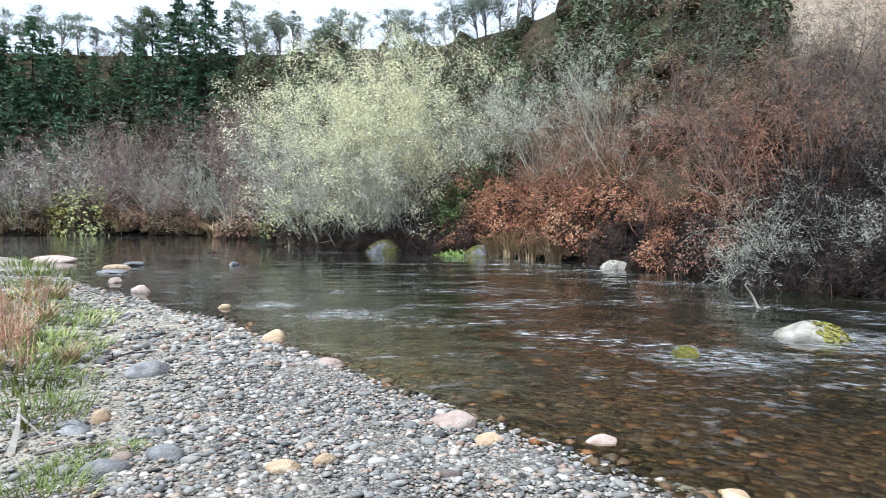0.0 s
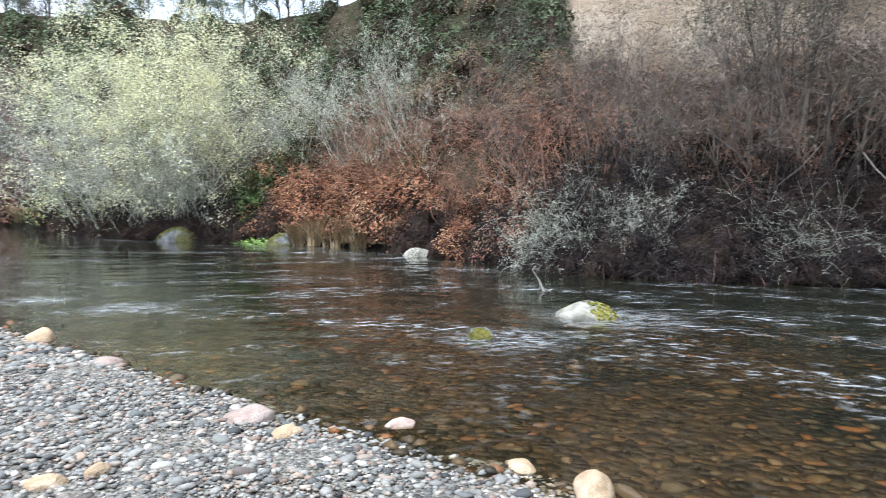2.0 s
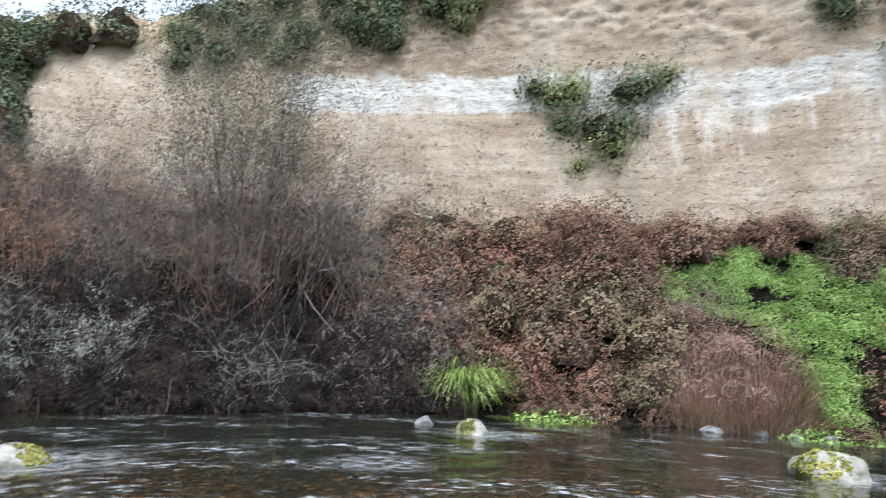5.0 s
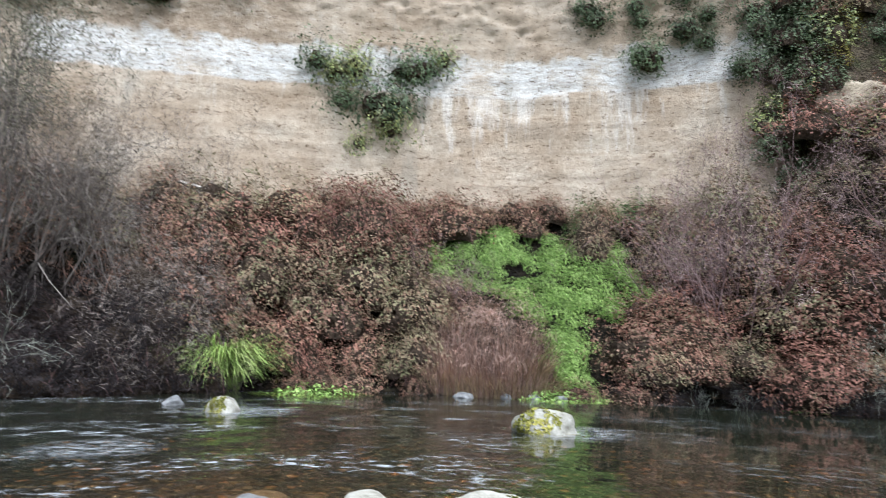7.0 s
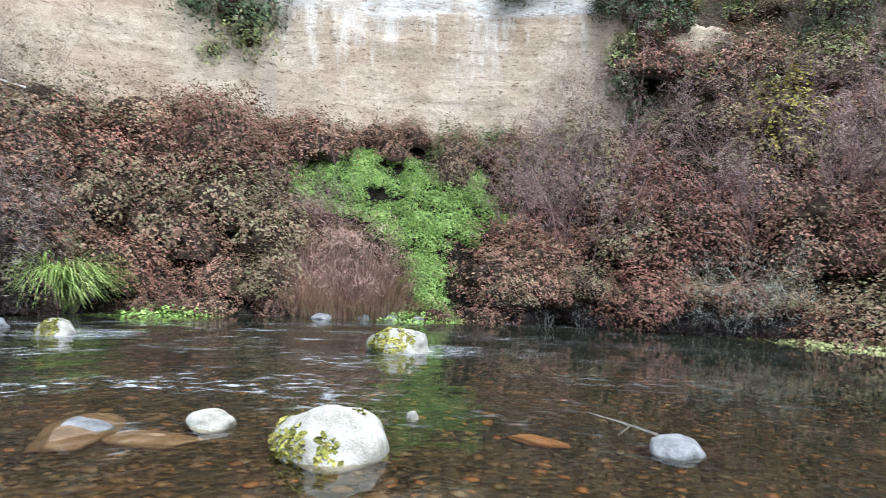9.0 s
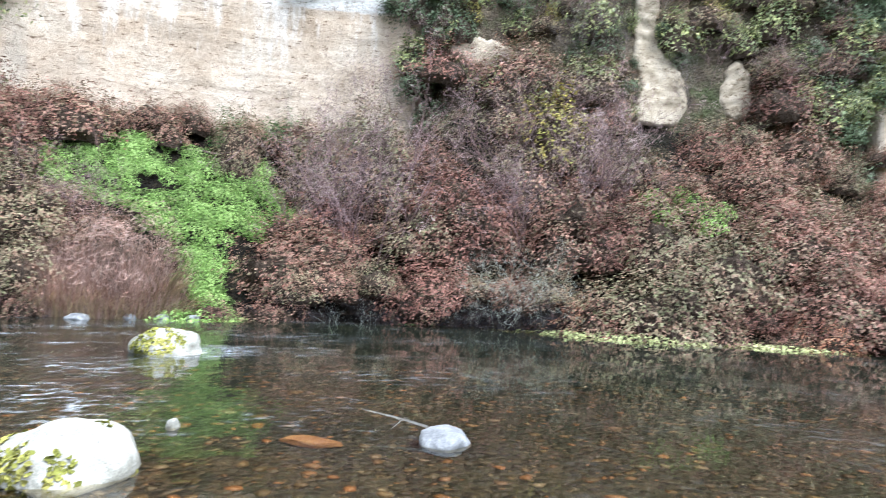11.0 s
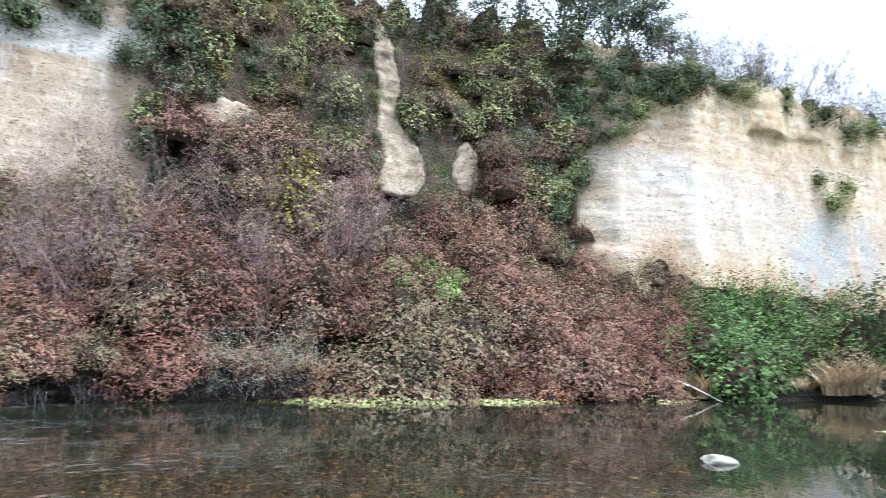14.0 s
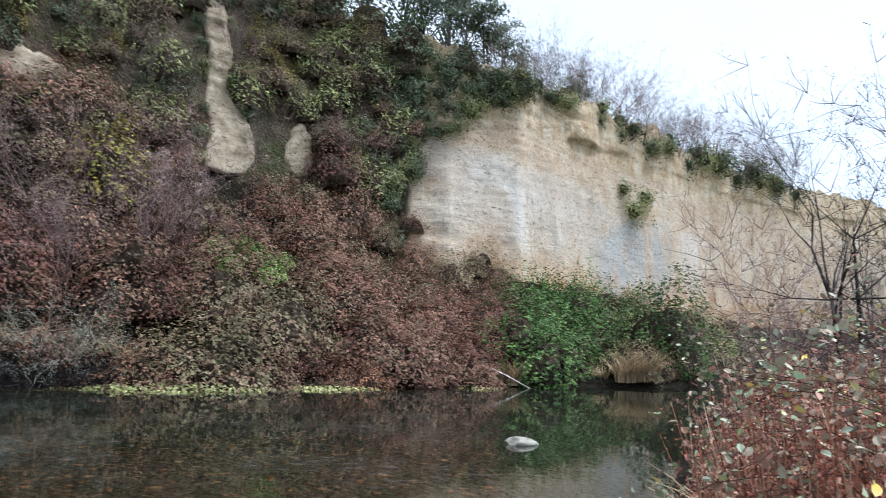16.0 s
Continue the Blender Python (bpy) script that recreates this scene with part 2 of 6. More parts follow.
    ash_tone = k.ramp(k.noise(2.6, k.place((0.8, 0.8, 2.6)), 8, 0.8), [(0.36, (0.17, 0.14, 0.11)), (0.43, (0.44, 0.40, 0.35)), (0.55, (0.565, 0.545, 0.515)), (0.72, (0.68, 0.67, 0.65))])
    gaps = k.ramp(k.noise(0.35, p, 6, 0.65), [(0.36, (0.3, 0.3, 0.3)), (0.48, (1, 1, 1))])
    col = k.mix(k.math("MULTIPLY", k.math("MULTIPLY", ash, gaps), reach), col, ash_tone)
    grey = k.math("MULTIPLY", window(145.0, 158.0, 1.5), k.math("MULTIPLY", span(k.math("ADD", z, signed(0.5, 3.0, 5)), 9.5, 11.5), span(z, 15.4, 14.6)))
    col = k.mix(k.math("MULTIPLY", grey, 0.4), col, k.ramp(k.noise(1.2, k.place((1, 1, 0.5)), 7, 0.7), [(0.35, (0.44, 0.42, 0.38)), (0.6, (0.62, 0.60, 0.56))]))
    # white wash that has run down from it, longest under the middle of the face
    run = k.noise(1.0, k.place((1.1, 1.1, 0.03)), 6, 0.68)
    drop = k.math("MULTIPLY", k.math("SUBTRACT", 13.6, z), 0.035)
    wet = k.math("ADD", k.math("MULTIPLY", window(76.0, 97.0, 2.5), 0.11), k.math("MULTIPLY", k.math("ADD", window(150.0, 152.6, 0.7), window(163.6, 166.2, 0.8)), 0.22))
    streak = k.math("MULTIPLY", span(k.math("ADD", k.math("SUBTRACT", run, drop), wet), 0.56, 0.70), span(z, 13.9, 13.5))
    col = k.mix(k.math("MULTIPLY", streak, 0.6), col, (0.66, 0.62, 0.57))
    damp = k.math("MULTIPLY", window(157.5, 163.0, 0.8), span(k.math("ADD", (sep, "Z"), signed(0.6, 4.0, 5)), 11.0, 9.6))
    col = k.mix(k.math("MULTIPLY", damp, k.ramp(k.noise(0.9, k.place((1, 1, 0.4)), 6), [(0.38, (0.1, 0.1, 0.1)), (0.55, (0.85, 0.85, 0.85))])), col, (0.40, 0.41, 0.40))
    stain = k.ramp(k.noise(1.0, k.place((0.5, 0.5, 0.09)), 6, 0.6), [(0.60, (0, 0, 0)), (0.70, (0.45, 0.45, 0.45))])
    col = k.mix(stain, col, (0.27, 0.25, 0.21))
    rust = k.ramp(span(k.math("SUBTRACT", z, k.math("MULTIPLY", east, 1.4)), 6.4, 9.4), [(0.2, (0.9, 0.9, 0.9)), (0.6, (0, 0, 0))])
    col = k.mix(k.math("MULTIPLY", rust, k.ramp(k.noise(1.1, p, 5), [(0.38, (0.05, 0.05, 0.05)), (0.6, (0.85, 0.85, 0.85))])), col, (0.42, 0.25, 0.12))
    slip = window(109.0, 140.0, 0.5)
    col = k.mix(k.math("MULTIPLY", slip, 0.95), col, k.ramp(k.noise(1.4, p, 8, 0.75), [(0.34, (0.13, 0.10, 0.068)), (0.46, (0.27, 0.22, 0.155)), (0.62, (0.41, 0.345, 0.26))]))
    pit = k.ramp(k.noise(3.0, k.place((0.8, 0.8, 2.2)), 8, 0.85), [(0.395, (0.24, 0.18, 0.14)), (0.435, (1, 1, 1))])
    col = k.mix(1.0, col, pit, "MULTIPLY")
    h = k.math("ADD", k.math("MULTIPLY", k.noise(1.0, k.place((0.35, 0.35, 3.2)), 8, 0.75), 0.34), k.math("MULTIPLY", k.noise(2.6, p, 9, 0.75), 0.7))
    return k.done(col, 0.95, k.bump(h, 0.7, 0.2), 0.1)


def make_water():
    k = Nodes("river_water")
    k.b.inputs["Transmission Weight"].default_value = 1.0
    k.b.inputs["IOR"].default_value = 1.33
    k.b.inputs["Specular Tint"].default_value = (0.38, 0.41, 0.41, 1)
    c = k.n("TexCoord")
    sep = k.n("SeparateXYZ", Vector=(c, "UV"))
    fast = k.ramp(k.n("MapRange", Value=(sep, "X"), From_Min=-10.0, From_Max=50.0), [(0.0, (1, 1, 1)), (0.045, (0.3, 0.3, 0.3)), (0.22, (1, 1, 1)), (0.5, (1, 1, 1)), (0.72, (0.14, 0.14, 0.14)), (1.0, (0.05, 0.05, 0.05))])
    big = k.noise(1.0, k.place((0.55, 2.2, 1), "UV"), 3, 0.5)
    small = k.noise(1.0, k.place((3.6, 9.0, 1), "UV"), 4, 0.6)
    ruffle = k.ramp(k.noise(1.0, k.place((0.22, 0.55, 1), "UV"), 4, 0.6), [(0.5, (0.0, 0.0, 0.0)), (0.62, (1, 1, 1))])
    ruffle = k.math("MULTIPLY", ruffle, k.n("MapRange", Value=(sep, "Y"), From_Min=6.0, From_Max=9.5, To_Min=0.12, To_Max=1.0))
    h = k.math("ADD", k.math("MULTIPLY", big, 0.5), k.math("MULTIPLY", k.math("MULTIPLY", small, 0.5), ruffle))
    h = k.math("MULTIPLY", k.math("MULTIPLY", h, fast), k.n("MapRange", Value=(sep, "Y"), From_Min=4.0, From_Max=10.0, To_Min=0.3, To_Max=1.0))
    k.done((0.50, 0.44, 0.29), 0.02, k.bump(h, 1.0, 0.028), 0.14)
    # white patches: foam, with sky glints of ruffled water put into the colour
    white_n = k.noise(1.0, k.place((1.7, 6.0, 1), "UV"), 6, 0.7)
    foam_glint = k.math("MULTIPLY", k.math("MULTIPLY", k.ramp(white_n, [(0.53, (0, 0, 0)), (0.62, (1, 1, 1))]), ruffle), fast)
    # broken water just below each stone that stands in the current: place, reach
    torn = k.ramp(k.noise(1.0, k.place((2.4, 7.0, 1), "UV"), 6, 0.75), [(0.46, (0, 0, 0)), (0.66, (0.9, 0.9, 0.9))])
    for at, reach in (((14.3, -0.6, 0), 1.3), ((15.1, 7.0, 0), 1.4), ((6.2, 10.1, 0), 1.5), ((3.6, 8.6, 0), 1.1), ((-1.85, 12.6, 0), 0.9), ((-3.6, 13.9, 0), 0.8), ((9.6, 6.6, 0), 1.1)):
        gap = k.n("VectorMath")
        gap.operation = "DISTANCE"
        k.set(gap, 0, (c, "Object"))
        k.set(gap, 1, at)
        wake = k.n("MapRange", Value=(gap, "Value"), From_Min=reach * 0.4, From_Max=reach, To_Min=1.0, To_Max=0.0)
        foam_glint = k.math("MAXIMUM", foam_glint, k.math("MULTIPLY", wake, torn))
    white = k.n("BsdfDiffuse", Color=(0.75, 0.78, 0.80, 1))
    mx = k.n("MixShader", Fac=k.math("MULTIPLY", foam_glint, 0.5))
    k.t.links.new(k.b.outputs[0], mx.inputs[1])
    k.t.links.new(white.outputs[0], mx.inputs[2])
    k.t.links.new(mx.outputs[0], k.out.inputs["Surface"])
    return k.m


def make_core_shade():
    """Dark fill inside a thicket: dead canes and leaves with the inner shade put into their colour."""
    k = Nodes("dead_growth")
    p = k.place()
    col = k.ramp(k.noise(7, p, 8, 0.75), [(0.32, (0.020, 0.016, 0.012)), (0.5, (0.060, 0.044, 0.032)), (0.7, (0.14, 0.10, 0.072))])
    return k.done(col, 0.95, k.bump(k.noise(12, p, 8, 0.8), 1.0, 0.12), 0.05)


CORE_SHADE = make_core_shade()
GRAVEL, BED, SOIL, MEADOW, EARTH, CLIFF, WATER = make_gravel(), make_bed(), make_soil(), make_meadow(), make_earth(), make_cliff(), make_water()
BARK_GREY = bark_material("grey_bark", (0.080, 0.066, 0.058), (0.24, 0.205, 0.18))
BARK_PURPLE = bark_material("purple_brown_bark", (0.15, 0.095, 0.092), (0.33, 0.225, 0.215))
BARK_LICHEN = bark_material("lichened_bark", (0.24, 0.23, 0.21), (0.48, 0.48, 0.42), (0.55, 0.57, 0.45))
BARK_RUST = bark_material("rusty_bark", (0.18, 0.095, 0.07), (0.38, 0.22, 0.16))
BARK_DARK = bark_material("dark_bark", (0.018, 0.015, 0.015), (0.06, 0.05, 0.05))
CANE = bark_material("bramble_cane", (0.05, 0.025, 0.025), (0.17, 0.10, 0.09))
STALK_RED = leaf_material("red_stalk", [(0.13, 0.045, 0.035), (0.34, 0.10, 0.07), (0.50, 0.25, 0.16), (0.62, 0.47, 0.33), (0.27, 0.19, 0.14), (0.44, 0.15, 0.10)], 0.0, 0.8, spread=(0.5, 1.5))
LEAF_WILLOW = leaf_material("willow_leaf", [(0.620, 0.600, 0.320), (0.800, 0.770, 0.480), (0.880, 0.860, 0.640), (0.740, 0.730, 0.420)], 0.3, spread=(0.45, 1.15))
LEAF_BROWN = leaf_material("bramble_leaf_brown", [(0.105, 0.110, 0.056), (0.24, 0.112, 0.082), (0.31, 0.150, 0.105), (0.32, 0.195, 0.140), (0.165, 0.142, 0.078), (0.18, 0.083, 0.063), (0.25, 0.150, 0.100)])
LEAF_RED = leaf_material("bramble_leaf_red", [(0.165, 0.074, 0.058), (0.26, 0.115, 0.085), (0.32, 0.165, 0.120), (0.21, 0.093, 0.070), (0.155, 0.125, 0.072), (0.26, 0.150, 0.105)])
LEAF_OLIVE = leaf_material("bramble_leaf_olive", [(0.115, 0.140, 0.060), (0.20, 0.195, 0.098), (0.27, 0.215, 0.135), (0.28, 0.160, 0.110), (0.150, 0.178, 0.080)])
LEAF_RUST = leaf_material("rust_leaf", [(0.36, 0.140, 0.075), (0.46, 0.215, 0.120), (0.24, 0.095, 0.055), (0.50, 0.32, 0.19), (0.17, 0.110, 0.05)])
LEAF_DARK = leaf_material("evergreen_leaf", [(0.040, 0.062, 0.034), (0.080, 0.118, 0.058), (0.130, 0.170, 0.088), (0.180, 0.205, 0.130), (0.060, 0.090, 0.070)])
LEAF_GREEN = leaf_material("shrub_leaf", [(0.15, 0.18, 0.075), (0.28, 0.32, 0.115), (0.44, 0.44, 0.18), (0.15, 0.21, 0.10), (0.38, 0.34, 0.20), (0.20, 0.21, 0.11)])
LEAF_YELLOW = leaf_material("yellow_leaf", [(0.30, 0.28, 0.06), (0.22, 0.22, 0.06), (0.38, 0.30, 0.07), (0.14, 0.16, 0.05)])
LEAF_NETTLE = leaf_material("fresh_green_leaf", [(0.115, 0.220, 0.045), (0.215, 0.345, 0.080), (0.310, 0.430, 0.130), (0.115, 0.175, 0.050)], spread=(0.45, 1.3))
LEAF_MAT = leaf_material("waterside_moss", [(0.26, 0.28, 0.11), (0.38, 0.40, 0.17), (0.30, 0.27, 0.15)], 0.1, 0.9)
LEAF_IVY = leaf_material("ivy_leaf", [(0.023, 0.052, 0.017), (0.054, 0.114, 0.028), (0.080, 0.152, 0.042), (0.135, 0.175, 0.060), (0.036, 0.067, 0.024)], spread=(0.4, 1.6))
LEAF_CONIFER = leaf_material("conifer_needles", [(0.050, 0.105, 0.066), (0.085, 0.165, 0.100), (0.140, 0.230, 0.135), (0.060, 0.110, 0.085)])
LEAF_BLUE = leaf_material("gum_leaf", [(0.13, 0.165, 0.125), (0.21, 0.255, 0.19), (0.29, 0.335, 0.24)], 0.3)
TWIG_GREY = leaf_material("fine_twig", [(0.090, 0.072, 0.060), (0.185, 0.152, 0.130), (0.310, 0.268, 0.235)], 0.0, 0.8)
TWIG_PURPLE = leaf_material("fine_purple_twig", [(0.190, 0.120, 0.112), (0.330, 0.235, 0.220), (0.500, 0.400, 0.380)], 0.0, 0.8)
TWIG_RUST = leaf_material("fine_rusty_twig", [(0.22, 0.105, 0.066), (0.37, 0.19, 0.12), (0.50, 0.30, 0.20)], 0.0, 0.8)
TWIG_LICHEN = leaf_material("fine_lichened_twig", [(0.360, 0.360, 0.300), (0.560, 0.560, 0.470), (0.720, 0.720, 0.620)], 0.1, 0.8)
# both near-black, with the shade of the undercut bank in the colour
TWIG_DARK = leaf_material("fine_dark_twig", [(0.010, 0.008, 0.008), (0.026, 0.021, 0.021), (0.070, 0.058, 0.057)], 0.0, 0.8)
TWIG_BRUSH_SHADE = leaf_material("brushwood", [(0.009, 0.007, 0.007), (0.025, 0.018, 0.017), (0.085, 0.060, 0.055)], 0.0, 0.8)
GRASS_STRAW = leaf_material("dry_grass", [(0.36, 0.26, 0.15), (0.46, 0.35, 0.22), (0.28, 0.20, 0.11)], spread=(0.5, 1.5))
GRASS_PINK = leaf_material("dry_reed", [(0.55, 0.36, 0.29), (0.70, 0.51, 0.43), (0.46, 0.26, 0.19), (0.70, 0.57, 0.45)], 0.4, spread=(0.45, 1.3))
GRASS_GREEN = leaf_material("green_grass", [(0.10, 0.16, 0.035), (0.19, 0.24, 0.07), (0.30, 0.30, 0.13)], spread=(0.5, 1.4))
GRASS_FLAX = leaf_material("sedge_blade", [(0.200, 0.320, 0.070), (0.330, 0.440, 0.120), (0.460, 0.500, 0.220)], spread=(0.55, 1.3))
ROCK_PALE = rock_material("pale_boulder", (0.158, 0.145, 0.110), (0.334, 0.317, 0.264), (0.475, 0.458, 0.405), 4.5)
ROCK_BROWN = rock_material("brown_slab", (0.10, 0.06, 0.03), (0.19, 0.12, 0.065), (0.30, 0.21, 0.14), 4.5)
ROCK_GREY = rock_material("grey_boulder", (0.10, 0.10, 0.10), (0.20, 0.20, 0.20), (0.33, 0.33, 0.32), 4.5)
ROCK_TAN = rock_material("tan_stone", (0.32, 0.22, 0.13), (0.46, 0.34, 0.22), (0.58, 0.46, 0.34))
ROCK_PINK = rock_material("pink_stone", (0.34, 0.24, 0.20), (0.46, 0.36, 0.31), (0.56, 0.48, 0.43))
ROCK_ORANGE = rock_material("rusty_stone", (0.18, 0.075, 0.03), (0.30, 0.14, 0.055), (0.36, 0.20, 0.09))
WOOD = bark_material("weathered_wood", (0.30, 0.27, 0.23), (0.46, 0.43, 0.38))
PALETTE = [(0.040, 0.041, 0.041), (0.135, 0.136, 0.130), (0.235, 0.232, 0.218), (0.36, 0.345, 0.315), (0.17, 0.17, 0.155), (0.56, 0.53, 0.48), (0.37, 0.28, 0.21), (0.27, 0.268, 0.255), (0.075, 0.078, 0.078), (0.31, 0.215, 0.165), (0.20, 0.205, 0.19), (0.44, 0.40, 0.35), (0.12, 0.13, 0.125)]
PEBBLES = pebble_material("pebbles", PALETTE)
PEBBLE_ONE = pebble_material("pebble", PALETTE, single=True)
BED_PALETTE = [(0.014, 0.010, 0.005), (0.042, 0.029, 0.013), (0.078, 0.048, 0.020), (0.125, 0.075, 0.031), (0.036, 0.029, 0.014), (0.21, 0.085, 0.026), (0.11, 0.080, 0.046), (0.020, 0.018, 0.010), (0.18, 0.125, 0.070)]
COBBLES = pebble_material("bed_cobbles", BED_PALETTE, 0.5)
COBBLE_ONE = pebble_material("bed_cobble", BED_PALETTE, 0.5, True)

# ---------------------------------------------------------------- the lie of the land
# az: degrees clockwise from +y as seen from the gravel bar; r: metres from it
BANK_AZ = (-60, -40, -33, -26, -19.6, -13.5, -7, 0, 3.6, 8.6, 13.7, 19.6, 27.8, 33.7, 40.5, 48.4, 55.3, 64.5, 75, 89, 105, 113.6, 123.5, 132, 142.5, 151.4, 159, 163.5, 168, 172, 180)
BANK_R = (120, 98, 90, 88, 85, 53, 40.3, 37.5, 34.7, 32.7, 29.2, 25.3, 21.2, 20.5, 20.8, 21.6, 22.6, 23.2, 22.7, 22.6, 23, 23, 22.4, 22.3, 23.5, 25, 26.7, 28, 36, 48, 62)
NEAR_AZ = (-60, -40, -33, -31, -29, -26.5, -22.5, -19, -16.4, -13.6, -9, -5, 0, 4, 7.7, 16.5, 24.5, 40, 60, 90, 120, 140, 152, 158, 162, 164, 165.5, 167, 172, 180)
NEAR_R = (90, 60, 36, 29, 21, 17.5, 14, 12.4, 10.7, 9.2, 7.9, 6.9, 6.2, 5.6, 5.2, 4.5, 4.3, 3.4, 2.9, 2.7, 2.9, 3.3, 4.2, 5.6, 8, 14, 23, 31, 34, 38)
TOP_AZ = (-60, -34, -26, -19, -13.5, -7, 0, 6, 13, 19, 27, 35, 45, 60, 105, 115, 128, 139, 145, 151, 154, 159, 163, 167, 170, 180)
TOP_R = (150, 122, 115, 108, 82, 68, 62, 56, 48, 44, 39, 37, 34, 32.2, 32.2, 35, 37, 37, 37, 39, 42, 49, 55, 64, 71, 95)
TOP_H = (31, 27, 27.2, 27.2, 21.7, 19.1, 18.2, 18.0, 18.0, 18.2, 18.5, 18.7, 20.5, 21.5, 21.5, 21.0, 20.2, 18.5, 17.3, 16.8, 17.3, 17.5, 17.4, 17.4, 17.4, 17.4)
# foot of the bare face: height, and how far the foot stands before the crest (large: an even slope)
FOOT_AZ = (-60, 20, 30, 35, 45, 60, 104, 112, 122, 128, 137, 141, 150, 161, 166, 180)
FOOT_H = (9, 9, 8.5, 8.0, 7.6, 7.2, 7.2, 8, 8.2, 7.8, 7, 5.6, 4.8, 4.0, 3.2, 3)
FOOT_BACK = (14, 9, 4.2, 3.2, 2.7, 2.5, 2.5, 5, 6.5, 6, 4.5, 2.4, 2.2, 2.4, 2.6, 4)


def land(az):
    """Bank, near shore, foot and crest (radius, height) in the direction az."""
    f = lambda a, b: float(np.interp(az, a, b))
    rb, rn, rt, ht = f(BANK_AZ, BANK_R), f(NEAR_AZ, NEAR_R), f(TOP_AZ, TOP_R), f(TOP_AZ, TOP_H)
    return rb, rn, rt - f(FOOT_AZ, FOOT_BACK), f(FOOT_AZ, FOOT_H), rt, ht


def profile(az):
    """Radii and heights of the ground in the direction az, from the gravel bar outward."""
    rb, rn, rf, hf, rt, ht = land(az)
    w = rb - rn
    rs = [0, rn * 0.5, rn, rn + 0.08 * w, rn + 0.3 * w, rn + 0.75 * w, rb - 0.6, rb, rb + 0.35]
    zs = [0.16, 0.12, 0.0, -0.13, -0.33, -0.55, -0.35, -0.02, 0.22]
    k = (rf - rb)
    rs += [rb + 0.2 * k, rb + 0.6 * k, rf, rt, rt + 8, rt + 60, 900]
    zs += [0.16 * hf, 0.58 * hf, hf, ht, ht + 1.0, ht + 4, ht + 30]
    return rs, zs


def height(az, r):
    return float(np.interp(r, *profile(az)))


def spot(az, r, dz=0.0):
    a = math.radians(az)
    return Vector((r * math.sin(a), r * math.cos(a), height(az, r) + dz))


# ---------------------------------------------------------------- mesh helpers
def mesh_of(name, verts, faces, material, smooth=False, mats=None, index=None):
    me = bpy.data.meshes.new(name)
    me.from_pydata(verts if isinstance(verts, list) else verts.tolist(), [], faces if isinstance(faces, list) else faces.tolist())
    for m in mats or [material]:
        me.materials.append(m)
    if index is not None:
        me.polygons.foreach_set("material_index", index)
    if smooth:
        me.polygons.foreach_set("use_smooth", [True] * len(me.polygons))
    me.update()
    return me


def wobble(x, y, s=1.0, seed=0.0):
    return noise.noise(Vector((x * s + seed, y * s - seed, seed * 0.37)))


def leaves_mesh(name, rng, pts, normals, size, material, aspect=0.55, near=False):
    """Separate small leaves: a pointed blade at each point, a folded oval on plants close by."""
    n = len(pts)
    t = rng.normal(size=(n, 3))
    t -= normals * (t * normals).sum(1)[:, None]
    t /= np.linalg.norm(t, axis=1)[:, None] + 1e-9
    b = np.cross(normals, t)
    s = (size * rng.uniform(0.6, 1.35, n))[:, None]
    if not near:
        v = np.stack([pts - t * s, pts + t * s * 0.8 - b * s * aspect, pts + t * s * 0.8 + b * s * aspect], 1).reshape(-1, 3)
        return mesh_of(name, v, np.arange(3 * n).reshape(-1, 3), material)
    curl = normals * s * rng.uniform(0.05, 0.35, n)[:, None]
    rim = [(-1.0, 0.0, 0.0), (-0.55, -0.8, 0.8), (0.15, -0.95, 0.9), (0.72, -0.5, 0.3), (1.1, 0.0, -0.8), (0.72, 0.5, 0.3), (0.15, 0.95, 0.9), (-0.55, 0.8, 0.8)]
    v = np.stack([pts + t * s * x + b * s * aspect * y + curl * z for x, y, z in rim], 1).reshape(-1, 3)
    one = np.array([[0, 1, 2, 3], [0, 3, 4, 5], [0, 5, 6, 7]])
    return mesh_of(name, v, (one[None] + (np.arange(n) * 8)[:, None, None]).reshape(-1, 4), material)


def twigs_mesh(name, segs, material):
    """Three-sided tapered twigs from rows of start, end and two radii."""
    a = np.array(segs, float)
    p0, p1, r0, r1 = a[:, 0:3], a[:, 3:6], a[:, 6:7], a[:, 7:8]
    d = p1 - p0
    d /= np.linalg.norm(d, axis=1)[:, None] + 1e-9
    ref = np.where(np.abs(d[:, 2:3]) > 0.9, np.array([[1.0, 0, 0]]), np.array([[0, 0, 1.0]]))
    u = np.cross(d, ref)
    u /= np.linalg.norm(u, axis=1)[:, None] + 1e-9
    w = np.cross(d, u)
    ring = [u * math.cos(k) + w * math.sin(k) for k in (0, 2.094, 4.189)]
    v = np.stack([p0 + q * r0 for q in ring] + [p1 + q * r1 for q in ring], 1).reshape(-1, 3)
    i = np.arange(len(a))[:, None] * 6
    f = np.concatenate([i + np.array([[0, 1, 4, 3]]), i + np.array([[1, 2, 5, 4]]), i + np.array([[2, 0, 3, 5]])])
    return mesh_of(name, v, f, material)


